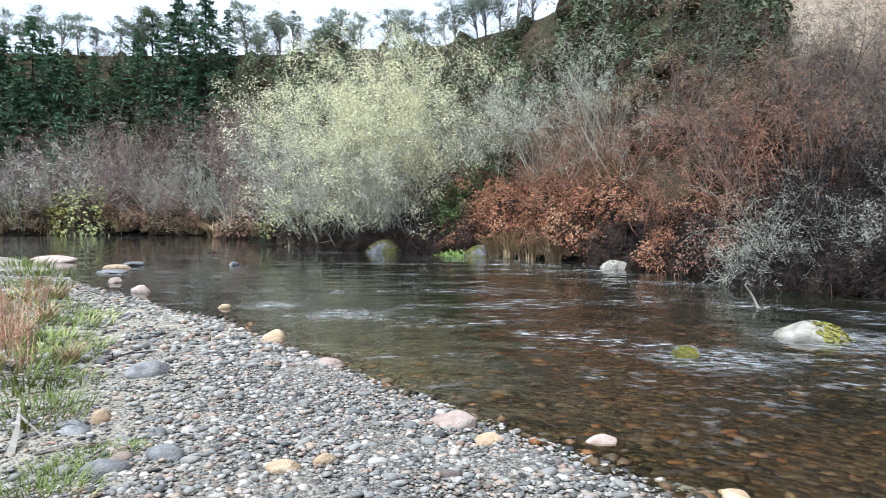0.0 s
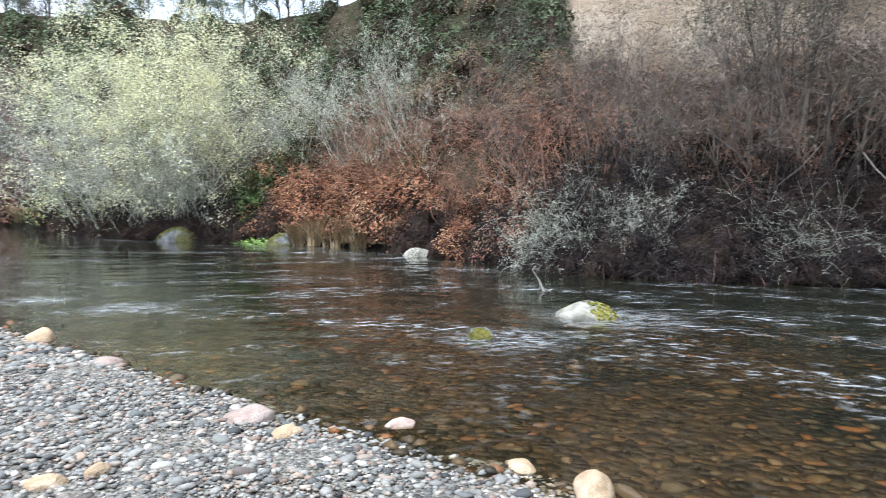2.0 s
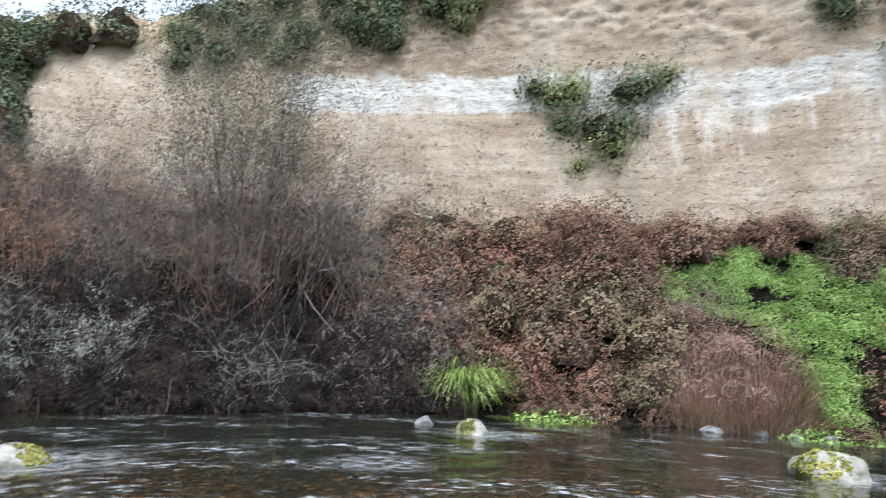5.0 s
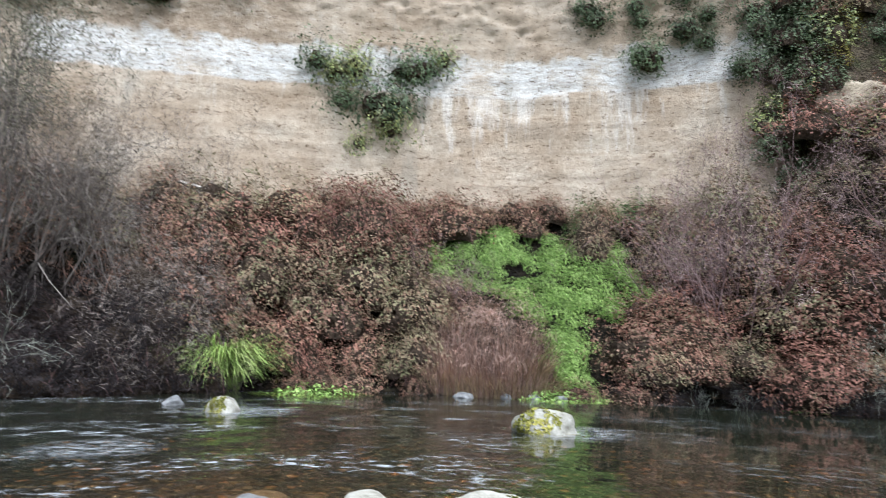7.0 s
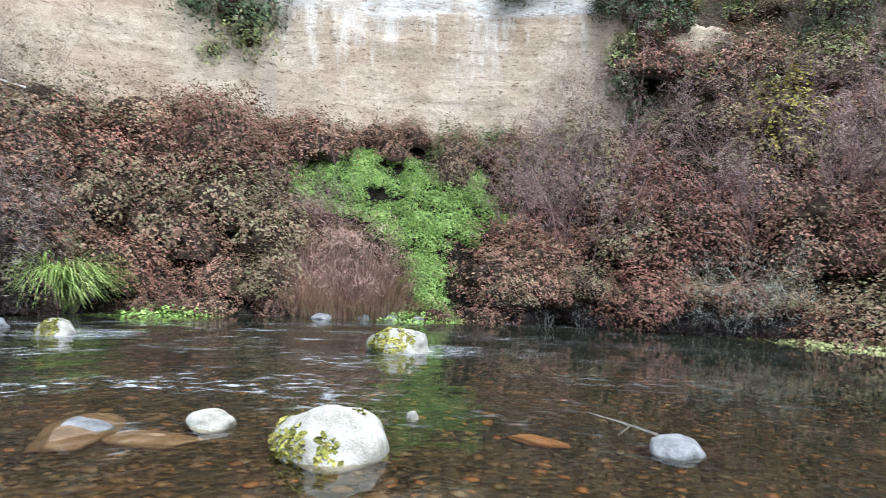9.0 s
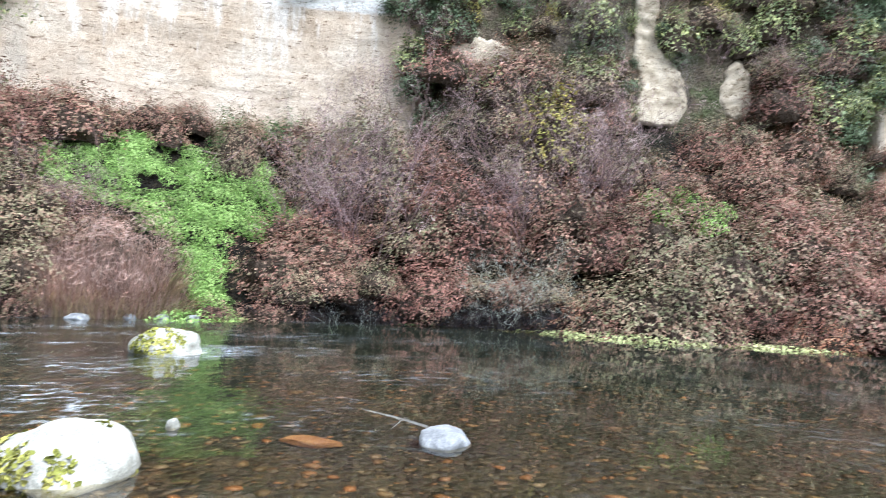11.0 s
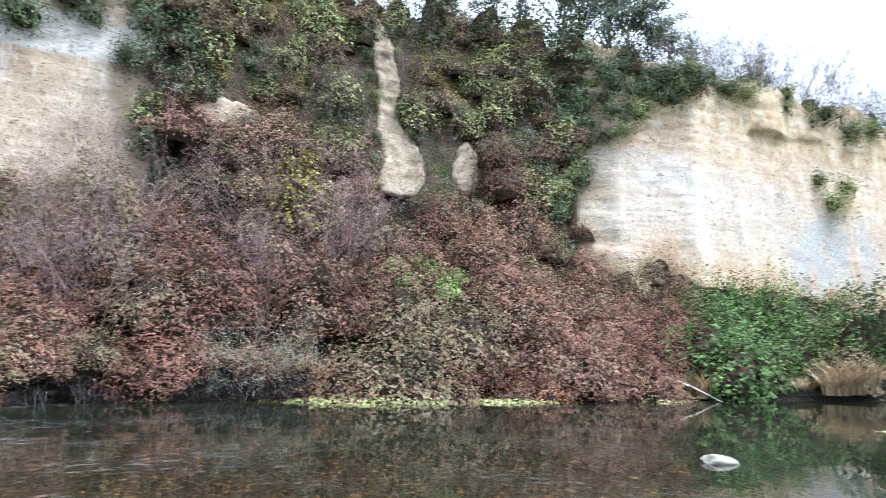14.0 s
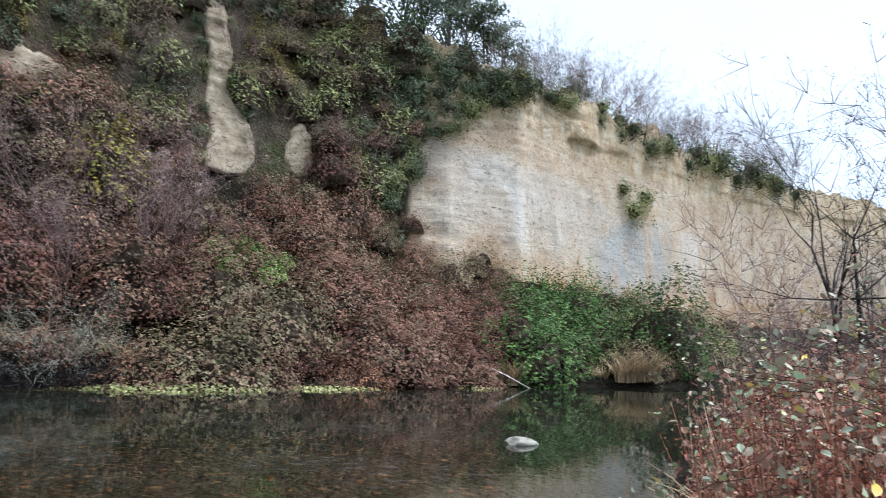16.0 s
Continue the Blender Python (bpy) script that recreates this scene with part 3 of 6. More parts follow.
def grow(rng, out, tips, p, d, length, radius, level, kids, spread, lift, steps=4):
    """One limb in a few bent steps, with its side limbs; the ends of the last ones are collected."""
    p, d = np.array(p, float), np.array(d, float)
    for k in range(steps):
        d = d + rng.normal(size=3) * 0.16 + np.array([0, 0, lift * 0.12])
        d /= np.linalg.norm(d)
        q = p + d * length / steps
        ra, rb = radius * (1 - 0.75 * k / steps), radius * (1 - 0.75 * (k + 1) / steps)
        out.append((*p, *q, ra, rb))
        if level > 0 and k > 0:
            for _ in range(kids):
                e = d + rng.normal(size=3) * spread
                e /= np.linalg.norm(e)
                grow(rng, out, tips, q, e, length * rng.uniform(0.35, 0.6), max(rb * 0.65, 0.005), level - 1, kids, spread, lift, max(2, steps - 1))
        elif level == 0:
            tips.append((*q, *d))
        p = q


def shrub_parts(seed, h, w, stems, bark, leaf=None, leaves=0, size=0.05, kids=2, levels=2, radius=0.03, spread=0.6, lift=0.5, lean=0.5, aspect=0.5, share=1.0):
    """A many-stemmed bush: bare limbs, and leaves or lichen tufts along the fine twigs."""
    rng = np.random.default_rng(seed)
    segs, tips = [], []
    for i in range(stems):
        a = rng.uniform(0, 2 * math.pi)
        tilt = lean * rng.uniform(0.1, 1.0)
        d = (math.cos(a) * tilt * w / h * 1.3, math.sin(a) * tilt * w / h * 1.3, 1.0)
        n = math.sqrt(d[0] ** 2 + d[1] ** 2 + 1)
        base = (math.cos(a) * w * 0.18 * rng.uniform(0, 1), math.sin(a) * w * 0.18 * rng.uniform(0, 1), -0.15)
        grow(rng, segs, tips, base, [x / n for x in d], h * rng.uniform(0.6, 0.95), radius * rng.uniform(0.7, 1.2), levels, kids, spread, lift)
    parts = [("branchwork", twigs_mesh("branchwork", segs, bark))]
    if leaf is not None and leaves:
        t = np.array(tips)
        t = t[rng.permutation(len(t))[: max(1, int(len(t) * share))]]
        pick = t[rng.integers(0, len(t), leaves)]
        pts = pick[:, :3] + rng.normal(size=(leaves, 3)) * h * 0.025
        radial = pts * np.array([1.0, 1.0, 0.0])
        radial /= np.linalg.norm(radial, axis=1)[:, None] + 1e-9
        nr = rng.normal(size=(leaves, 3)) * 0.75 + np.array([0, 0, 0.6]) + radial * 0.6
        nr /= np.linalg.norm(nr, axis=1)[:, None]
        parts.append(("foliage", leaves_mesh("foliage", rng, pts, nr, size, leaf, aspect)))
    return parts


def mound_parts(seed, w, h, count, leaf, size=0.06, canes=10, lump=0.5, cane=None, aspect=0.55, core=0.74, hang=False):
    """A sprawling mound of leaves over arching canes, round a dense dark core: dead growth with the inner shade in its
    colour.
    """
    rng = np.random.default_rng(seed)

    def swell(x, y, z):
        return 1 + lump * (noise.noise(Vector((x * 1.7 + seed, y * 1.7, z * 1.7))) + 0.6 * noise.noise(Vector((x * 4.5, y * 4.5 + seed, z * 4.5))))

    d = rng.normal(size=(count, 3))
    d[:, 2] = d[:, 2] * 0.8 if hang else np.abs(d[:, 2]) * 1.1 - 0.1
    d /= np.linalg.norm(d, axis=1)[:, None]
    k = np.array([swell(*v) for v in d])
    k *= 1.05 - (0.5 if hang else 0.24) * rng.uniform(0, 1, count) ** 1.5
    pts = d * k[:, None] * np.array([w / 2, w / 2, h])
    nr = d + np.array([0, 0, 0.5]) + rng.normal(size=(count, 3)) * 0.42
    nr /= np.linalg.norm(nr, axis=1)[:, None]
    segs = []
    for i in range(canes):
        a, b = rng.uniform(0, 2 * math.pi), rng.uniform(0.2, 1.0)
        p = np.array([math.cos(a) * w * 0.2, math.sin(a) * w * 0.2, 0.0])
        vel = np.array([math.cos(a) * b, math.sin(a) * b, 1.25 - 0.5 * b]) * rng.uniform(0.85, 1.15)
        for s in range(6):
            q = p + vel * np.array([w * 0.10, w * 0.10, h * 0.24])
            segs.append((*p, *q, 0.010, 0.007))
            p = q
            vel = vel + np.array([0, 0, -0.33]) + rng.normal(size=3) * 0.08
    parts = [("cane_tangle", twigs_mesh("cane_tangle", segs, cane or CANE)), ("foliage", leaves_mesh("foliage", rng, pts, nr, size, leaf, aspect))]
    # dark hull that stands for the shade between the leaves
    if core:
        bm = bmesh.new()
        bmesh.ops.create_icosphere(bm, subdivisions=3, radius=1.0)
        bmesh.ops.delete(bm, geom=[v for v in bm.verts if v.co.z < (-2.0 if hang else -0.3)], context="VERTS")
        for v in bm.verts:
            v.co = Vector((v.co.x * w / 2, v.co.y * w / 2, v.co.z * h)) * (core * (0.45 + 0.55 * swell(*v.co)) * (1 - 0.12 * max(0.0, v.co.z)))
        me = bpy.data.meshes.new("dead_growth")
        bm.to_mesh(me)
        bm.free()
        me.materials.append(CORE_SHADE)
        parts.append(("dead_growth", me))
    return parts


def blades_parts(seed, count, length, base, material, width=0.012, arch=0.7, lean=0.35, name="leaf_tuft", dome=0.0, droop=None):
    """Grass or sedge: long tapering blades that rise and arch over."""
    rng = np.random.default_rng(seed)
    v, f = [], []
    for i in range(count):
        a = rng.uniform(0, 2 * math.pi)
        rr = base * math.sqrt(rng.uniform(0, 1))
        p = np.array([rr * math.cos(a), rr * math.sin(a), -0.03])
        out = np.array([math.cos(a + rng.normal() * 0.5), math.sin(a + rng.normal() * 0.5), 0])
        side = np.array([-out[1], out[0], 0]) * width
        ln = length * rng.uniform(0.55, 1.1) * (1 - dome * (rr / base) ** 2)
        up, o = 1.0, lean * rng.uniform(0.2, 1.2)
        i0 = len(v)
        for s in range(5):
            tw = (1 - s / 4) ** 0.7 + 0.05
            v += [tuple(p - side * tw), tuple(p + side * tw)]
            step = np.array([out[0] * o, out[1] * o, up])
            p = p + step / np.linalg.norm(step) * ln / 4
            o += arch * rng.uniform(0.3, 0.7)
            up -= (arch if droop is None else droop) * rng.uniform(0.15, 0.4)
        f += [[i0 + 2 * s, i0 + 2 * s + 1, i0 + 2 * s + 3, i0 + 2 * s + 2] for s in range(4)]
    return [(name, mesh_of(name, v, f, material))]


def tree_parts(seed, h, w, leaf, bark, leaves=2500, size=0.10, trunk=0.16, clumps=26, low=0.35):
    """A tree with trunk, limbs and a broken crown of leaf clumps."""
    rng = np.random.default_rng(seed)
    segs, tips = [], []
    p = np.array([0, 0, -0.3])
    for s in range(6):
        q = p + np.array([rng.normal() * 0.05 * h / 6, rng.normal() * 0.05 * h / 6, h * 0.8 / 6])
        segs.append((*p, *q, trunk * (1 - s / 7), trunk * (1 - (s + 1) / 7)))
        p = q
    pts = []
    for c in range(clumps):
        z = h * rng.uniform(low, 1.0)
        a = rng.uniform(0, 2 * math.pi)
        e = w / 2 * math.sqrt(max(0.06, 1 - ((z / h - 0.62) / 0.42) ** 2)) * rng.uniform(0.25, 1.0)
        q = np.array([math.cos(a) * e, math.sin(a) * e, z])
        root = np.array([0, 0, max(0.2 * h, z - 0.25 * h - 0.3 * e)])
        mid = root * 0.45 + q * 0.55 + np.array([0, 0, 0.04 * h])
        segs.append((*root, *mid, trunk * 0.32, trunk * 0.2))
        segs.append((*mid, *q, trunk * 0.2, trunk * 0.06))
        for g in range(5):
            tip = q + rng.normal(size=3) * w * 0.10
            segs.append((*(mid * 0.4 + q * 0.6), *tip, trunk * 0.08, trunk * 0.03))
        n = leaves // clumps
        sp = rng.normal(size=(n, 3)) * np.array([w * 0.085, w * 0.085, h * 0.035]) * rng.uniform(0.7, 1.3)
        pts.append(q + sp)
    pts = np.concatenate(pts)
    nr = rng.normal(size=pts.shape) + np.array([0, 0, 0.6])
    nr /= np.linalg.norm(nr, axis=1)[:, None]
    return [("trunk", twigs_mesh("trunk", segs, bark)), ("crown", leaves_mesh("crown", rng, pts, nr, size, leaf))]


def conifer_parts(seed, h, w, leaf, bark, whorls=26, size=0.16):
    rng = np.random.default_rng(seed)
    segs = [(0, 0, -0.5 + h * s / 8, 0, 0, h * (s + 1) / 8, 0.22 * (1 - s / 8.5), 0.22 * (1 - (s + 1) / 8.5)) for s in range(8)]
    pts, nrs = [], []
    for k in range(whorls):
        z = h * (0.10 + 0.88 * k / whorls)
        for j in range(6):
            a = rng.uniform(0, 2 * math.pi)
            ln = w / 2 * (1 - z / h) ** 0.8 * rng.uniform(0.6, 1.15) + 0.15
            tip = np.array([math.cos(a) * ln, math.sin(a) * ln, z - ln * rng.uniform(0.05, 0.4)])
            segs.append((0, 0, z, *tip, 0.03, 0.01))
            n = int(8 + 16 * ln / (w / 2))
            u = rng.uniform(0.2, 1.0, n)[:, None]
            q = np.array([0, 0, z]) * (1 - u) + tip * u + rng.normal(size=(n, 3)) * np.array([0.22, 0.22, 0.10]) * (0.4 + ln / w)
            pts.append(q)
    pts = np.concatenate(pts)
    nr = rng.normal(size=pts.shape) * 0.6 + np.array([0, 0, 1.0])
    nr /= np.linalg.norm(nr, axis=1)[:, None]
    return [("trunk", twigs_mesh("trunk", segs, bark)), ("crown", leaves_mesh("crown", rng, pts, nr, size, leaf, 0.4))]


def put(name, parts, at, turn=0.0, scale=1.0, label="", category="", group="", lean=(0, 0), flat=1.0):
    """A plant or other thing of several meshes, standing at a place: an empty with its parts."""
    top = new(name)
    top.empty_display_size = 0.2
    top.matrix_world = Matrix.LocRotScale(Vector(at), Euler((radians(lean[0]), radians(lean[1]), radians(turn))), Vector((scale, scale, scale * flat)))
    for pname, me in parts:
        o = new(pname, me)
        o.parent = top
        tagged(o, kind="stuff")
    return tagged(top, label, category, group)


PICK = random.Random(7)


def scatter(name, kinds, az0, az1, where, spacing, scale=(0.8, 1.25), label="", category="shrub", group="", skip=None, sink=0.1, flat=(0.85, 1.15), lean=8):
    """Plants of the given kinds on the slope between two directions; where: from and to, as shares of the way bank-foot-crest (0, 1, 2)."""
    lo, hi = where
    az = az0
    while az < az1:
        rb, rn, rf, hf, rt, ht = land(az)
        total = (rf - rb) * (min(hi, 1) - min(lo, 1)) * 1.35 + math.hypot(rt - rf, ht - hf) * (max(hi, 1) - max(lo, 1))
        n = max(1, round(total / spacing))
        for i in range(n):
            s = lo + (hi - lo) * (i + PICK.uniform(0.1, 0.9)) / n
            a = az + PICK.uniform(-0.5, 0.5) * math.degrees(spacing / rb)
            rb2, rn2, rf2, hf2, rt2, ht2 = land(a)
            r = rb2 + (rf2 - rb2) * s if s < 1 else rf2 + (rt2 - rf2) * (s - 1)
            if skip and skip(a, r, s):
                continue
            q = spot(a, r)
            v = noise.noise(Vector((q.x * 0.30, q.y * 0.30, q.z * 0.30 + az0))) + PICK.uniform(-0.12, 0.12)
            parts = kinds[int(min(0.999, max(0.0, 0.5 + v * 0.95)) * len(kinds))]
            put(name, parts, spot(a, r, -sink), PICK.uniform(0, 360), PICK.uniform(*scale), label, category, group, (PICK.uniform(-lean, lean), PICK.uniform(-lean, lean)), PICK.uniform(*flat))
        az += math.degrees(spacing / (rb + (rf - rb) * min(1, (lo + hi) / 2) + (rt - rf) * max(0, (lo + hi) / 2 - 1)))


# ---------------------------------------------------------------- ground, cliff, water
def bare(az):
    """1 where the rock face stands free, 0 where the slope is grown over."""
    return float(np.interp(az, (25.5, 27.5, 106.5, 109, 140.3, 141.6), (0, 1, 1, 0, 0, 1)))


def meadow_height(r, az):
    return float(np.interp(r, (0, 6, 20, 100, 900), (0.16, 0.5, 1.2, 5, 26)))


def ground_z(az, r):
    if az <= 180:
        w = 0.0 if az > -45 else min(1, (-45 - az) / 15)
        return height(az, r) * (1 - w) + meadow_height(r, az) * w
    w = min(1, (az - 180) / 15)
    return height(180, r) * (1 - w) + meadow_height(r, az) * w


def build_ground():
    azs = [-60 + 0.6 * i for i in range(401)] + [180 + 3 * i for i in range(1, 40)]
    verts, faces, idx = [], [], []
    cols = 0
    for az in azs:
        ref = min(az, 180)
        rb, rn, rf, hf, rt, ht = land(ref)
        rs = np.concatenate([np.linspace(0.2, rn, 16), rn + (rb - rn) * np.linspace(0.03, 1, 24), rb + (rf - rb) * np.linspace(0.05, 1, 20), rf + (rt - rf) * np.linspace(0.04, 1, 14), rt + np.array([1, 3, 7, 15, 35, 80, 200, 500, 900])])
        cols = len(rs)
        a, free = radians(az), bare(ref)
        for j, r in enumerate(rs):
            z = ground_z(az, r)
            if 60 <= j < 75:
                r += 1.9 * free
            x, y = r * math.sin(a), r * math.cos(a)
            if 40 <= j < 60:
                z += 0.22 * wobble(x, y, 0.8) + 0.10 * wobble(x, y, 2.3)
            elif 60 <= j < 74:
                z -= 0.6 * free
                z += 0.3 * wobble(x, y, 0.6) * (1 - free)
            elif 3 < j < 40:
                z += 0.025 * wobble(x, y, 1.6) + 0.012 * wobble(x, y, 5)
            verts.append((x, y, z))
    n = len(azs)
    for i in range(n):
        k = (i + 1) % n
        for j in range(cols - 1):
            faces.append((i * cols + j, k * cols + j, k * cols + j + 1, i * cols + j + 1))
            az = azs[i]
            if az > 181 or az < -47:
                m = 3 if j > 1 else 0
            else:
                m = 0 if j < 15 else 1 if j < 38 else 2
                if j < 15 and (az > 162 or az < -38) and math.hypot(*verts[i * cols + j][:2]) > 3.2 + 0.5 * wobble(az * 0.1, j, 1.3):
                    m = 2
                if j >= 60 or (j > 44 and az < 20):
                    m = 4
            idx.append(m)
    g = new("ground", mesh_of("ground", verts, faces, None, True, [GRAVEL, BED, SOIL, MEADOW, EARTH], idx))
    return tagged(g, "riverside ground of gravel bar, stony bed and steep bank", "ground", kind="structure")


# slips in the grown slope: a long wedge (height, direction, half width in degrees), and small patches (direction, height, half sizes)
WEDGE = ((8.4, 126.4, 1.4), (9.4, 126.8, 1.9), (10.6, 126.8, 1.8), (11.8, 126.2, 1.4), (12.6, 125.6, 1.0), (14.5, 125.5, 0.85), (16.5, 125.0, 0.95), (18.3, 124.6, 0.9), (19.4, 124.4, 0.3))
PATCHES = ((132.3, 10.3, 1.1, 1.5), (112.4, 11.7, 2.6, 0.8))


def scar(az, z, margin=0.0):
    """How far the slope has slipped and shows bare rock; margin widens the outline."""
    zs, mid, half = zip(*WEDGE)
    near = 1.0 - abs(az - float(np.interp(z, zs, mid))) / (float(np.interp(z, zs, half)) + margin) if zs[0] - margin < z < zs[-1] + margin else -1.0
    for a, b, w, h in PATCHES:
        near = max(near, 1.0 - math.hypot((az - a) / (w + margin), (z - b) / (h + margin)))
    if near < -0.6:
        return 0.0
    rag = noise.noise(Vector((az * 0.9, z * 0.55, 4.0))) + 0.6 * noise.noise(Vector((az * 2.6, z * 1.6, 1.0)))
    return min(1.0, max(0.0, 0.72 + near * 1.6 + 0.42 * rag))


def build_cliff():
    """The bare face from its foot to its crest: worn beds, gullies, a hard lip that overhangs softer rock, a broken brow."""
    azs = np.arange(13, 179.9, 0.3)
    rows = 112
    verts, faces = [], []
    for az in azs:
        rb, rn, rf, hf, rt, ht = land(az)
        a, free = radians(az), bare(az)
        lip = float(np.interp(az, (26, 28, 37, 40, 46, 48, 70, 140, 143, 156, 160, 180), (17.0, 16.6, 17.2, 17, 17, 16.6, 17.6, 12.5, 12.8, 14.2, 14.8, 15.2)))
        hard = float(np.interp(az, (26, 28, 36, 40, 60, 140, 146, 149, 158, 164, 180), (0.3, 0.5, 0.5, 0.15, 0.12, 0.12, 0.5, 1.0, 1.0, 0.5, 0.5)))
        for j in range(rows):
            s = j / (rows - 1)
            z = hf - 1.2 + (ht + 0.3 - hf + 1.2) * s
            r = rf + (rt - rf) * s
            x, y = r * math.sin(a), r * math.cos(a)
            d = 0.55 * wobble(x * 0.35 + z * 0.05, y * 0.35, 1.0, 3.1) + 0.14 * noise.noise(Vector((x * 0.9, y * 0.9, z * 1.1)))
            d += 0.05 * noise.noise(Vector((x * 0.25, y * 0.25, z * 2.6))) + 0.05 * noise.noise(Vector((x * 0.7, y * 0.7, z * 6.0)))
            edge = lip + (0.9 * wobble(x, y, 0.5, 7.0) + 0.7 * wobble(x, y, 2.3, 2.0)) * (0.3 if az > 140 else 1.0)
            over = max(0.0, z - edge)
            bald = scar(az, z) if free < 1 else 0.0
            proud = min(1.0, over / 0.17) * hard * max(0.0, 0.35 + wobble(x, y, 0.3, 5.0) + 0.3 * wobble(x, y, 1.5, 1.0))
            crumb = min(1.0, over / 0.6) * (0.16 * noise.noise(Vector((x * 1.4, y * 1.4, z * 1.8))) + 0.14 * noise.noise(Vector((x * 3.1, y * 3.1, z * 4.0))))
            r += d * 0.6 - proud + crumb + (1 - free) * (1.9 * (1 - min(1.0, 1.5 * bald)) - (0.36 + (1.2 - 1.5 * s) * (rt - rf) / (ht - hf)) * bald)
            r += bald * (1 - free) * (0.10 * noise.noise(Vector((x * 0.8, y * 0.8, z * 0.9))) + 0.08 * noise.noise(Vector((x * 2.4, y * 2.4, z * 2.6))))
            brow = max(0, s - 0.85) / 0.15
            verts.append((r * math.sin(a), r * math.cos(a), z + (0.9 * wobble(x, y, 0.25, 9.0) + 0.6 * wobble(x, y, 1.1, 2.0)) * brow))
    n = len(azs)
    faces = [(i * rows + j, (i + 1) * rows + j, (i + 1) * rows + j + 1, i * rows + j + 1) for i in range(n - 1) for j in range(rows - 1)]
    c = new("cliff_face", mesh_of("cliff_face", verts, faces, CLIFF, True))
    return tagged(c, "pale sandstone cliff with a white bed and wash streaks", "cliff", kind="structure")


def build_water():
    azs = np.arange(-58, 180.01, 0.8)
    rs = np.concatenate([np.arange(2.0, 30, 0.25), np.arange(30, 125, 2.5)])
    verts, uv = [], []
    for az in azs:
        a = radians(az)
        for r in rs:
            u = a * 17.0
            fast = float(np.interp(az, (-30, 0, 10, 60, 95, 125), (0.35, 0.7, 1.0, 1.0, 0.35, 0.08)))
            z = 0.0
            if 3 < r < 30:
                z = fast * (0.020 * noise.noise(Vector((u * 0.9, r * 2.0, 0))) + 0.014 * noise.noise(Vector((u * 2.1, r * 4.6, 3))))
            verts.append((r * math.sin(a), r * math.cos(a), z))
            uv.append((u, r))
    m = len(rs)
    faces = [(i * m + j, (i + 1) * m + j, (i + 1) * m + j + 1, i * m + j + 1) for i in range(len(azs) - 1) for j in range(m - 1)]
    me = mesh_of("water", verts, faces, WATER, True)
    lay = me.uv_layers.new(name="flow")
    loop = np.empty(len(me.loops), dtype=np.int32)
    me.loops.foreach_get("vertex_index", loop)
    lay.data.foreach_set("uv", np.array(uv)[loop].ravel())
    w = new("water", me)
    w.visible_shadow = False
    return tagged(w, "clear shallow river running over brown stones", "water", kind="structure")


GROUND = build_ground()
build_cliff()
build_water()


# ---------------------------------------------------------------- kinds of plants
SHRUB_GREY = [shrub_parts(11 + i, 4.2, 3.6, 7, BARK_GREY, TWIG_GREY, 2300, 0.12, kids=2, aspect=0.04, lean=0.75) for i in range(3)]
SHRUB_PURPLE = [shrub_parts(31 + i, 3.6, 3.4, 9, BARK_PURPLE, TWIG_PURPLE, 2100, 0.12, kids=2, aspect=0.045, lean=0.8) for i in range(3)]
SHRUB_LICHEN = [shrub_parts(41 + i, 4.0, 3.6, 9, BARK_LICHEN, TWIG_LICHEN, 2400, 0.12, kids=2, aspect=0.07, lean=0.8) for i in range(3)]
FAR_PURPLE = [shrub_parts(35 + i, 3.6, 3.4, 16, BARK_PURPLE, TWIG_PURPLE, 1500, 0.15, kids=3, levels=1, aspect=0.07, lean=0.8) for i in range(3)]
FAR_LICHEN = [shrub_parts(45 + i, 4.0, 3.6, 16, BARK_LICHEN, TWIG_LICHEN, 1600, 0.13, kids=3, levels=1, aspect=0.10, lean=0.8) for i in range(3)]
SHRUB_RUST = [shrub_parts(51 + i, 4.4, 4.4, 11, BARK_RUST, TWIG_RUST, 1800, 0.13, kids=2, aspect=0.06, lean=0.85) for i in range(2)]
SHRUB_SHADE = [shrub_parts(61 + i, 3.0, 4.2, 8, BARK_DARK, TWIG_DARK, 1500, 0.13, kids=2, aspect=0.08, lift=-0.1, lean=1.0) for i in range(2)]
BRAMBLE_BROWN = [mound_parts(71 + i, 3.0, 1.6, 2900, LEAF_BROWN, 0.056, 6, lump=0.7) for i in range(3)]
BRAMBLE_RED = [mound_parts(81 + i, 3.0, 1.6, 2900, LEAF_RED, 0.056, 6, lump=0.7) for i in range(2)]
BRAMBLE_OLIVE = [mound_parts(91 + i, 3.0, 1.6, 2900, LEAF_OLIVE, 0.056, 6, lump=0.7) for i in range(2)]
BRAMBLE_RUST = [mound_parts(95 + i, 3.0, 1.6, 2900, LEAF_RUST, 0.056, 6, lump=0.7) for i in range(2)]
EVERGREEN = [mound_parts(101 + i, 2.6, 2.2, 1000, LEAF_DARK, 0.10, 3, 0.6) for i in range(3)]
GREEN_SHRUB = [mound_parts(111 + i, 2.6, 2.0, 1050, LEAF_GREEN, 0.098, 3, 0.6) for i in range(3)]
HANG_DARK = [mound_parts(106 + i, 2.4, 1.2, 1300, LEAF_DARK, 0.085, 6, 0.8, core=0.45, hang=True) for i in range(3)]
HANG_GREEN = [mound_parts(116 + i, 2.4, 1.2, 1300, LEAF_GREEN, 0.085, 6, 0.8, core=0.45, hang=True) for i in range(2)]
YELLOW_SHRUB = [mound_parts(121, 2.0, 2.2, 1300, LEAF_YELLOW, 0.07, 12, 0.6)]
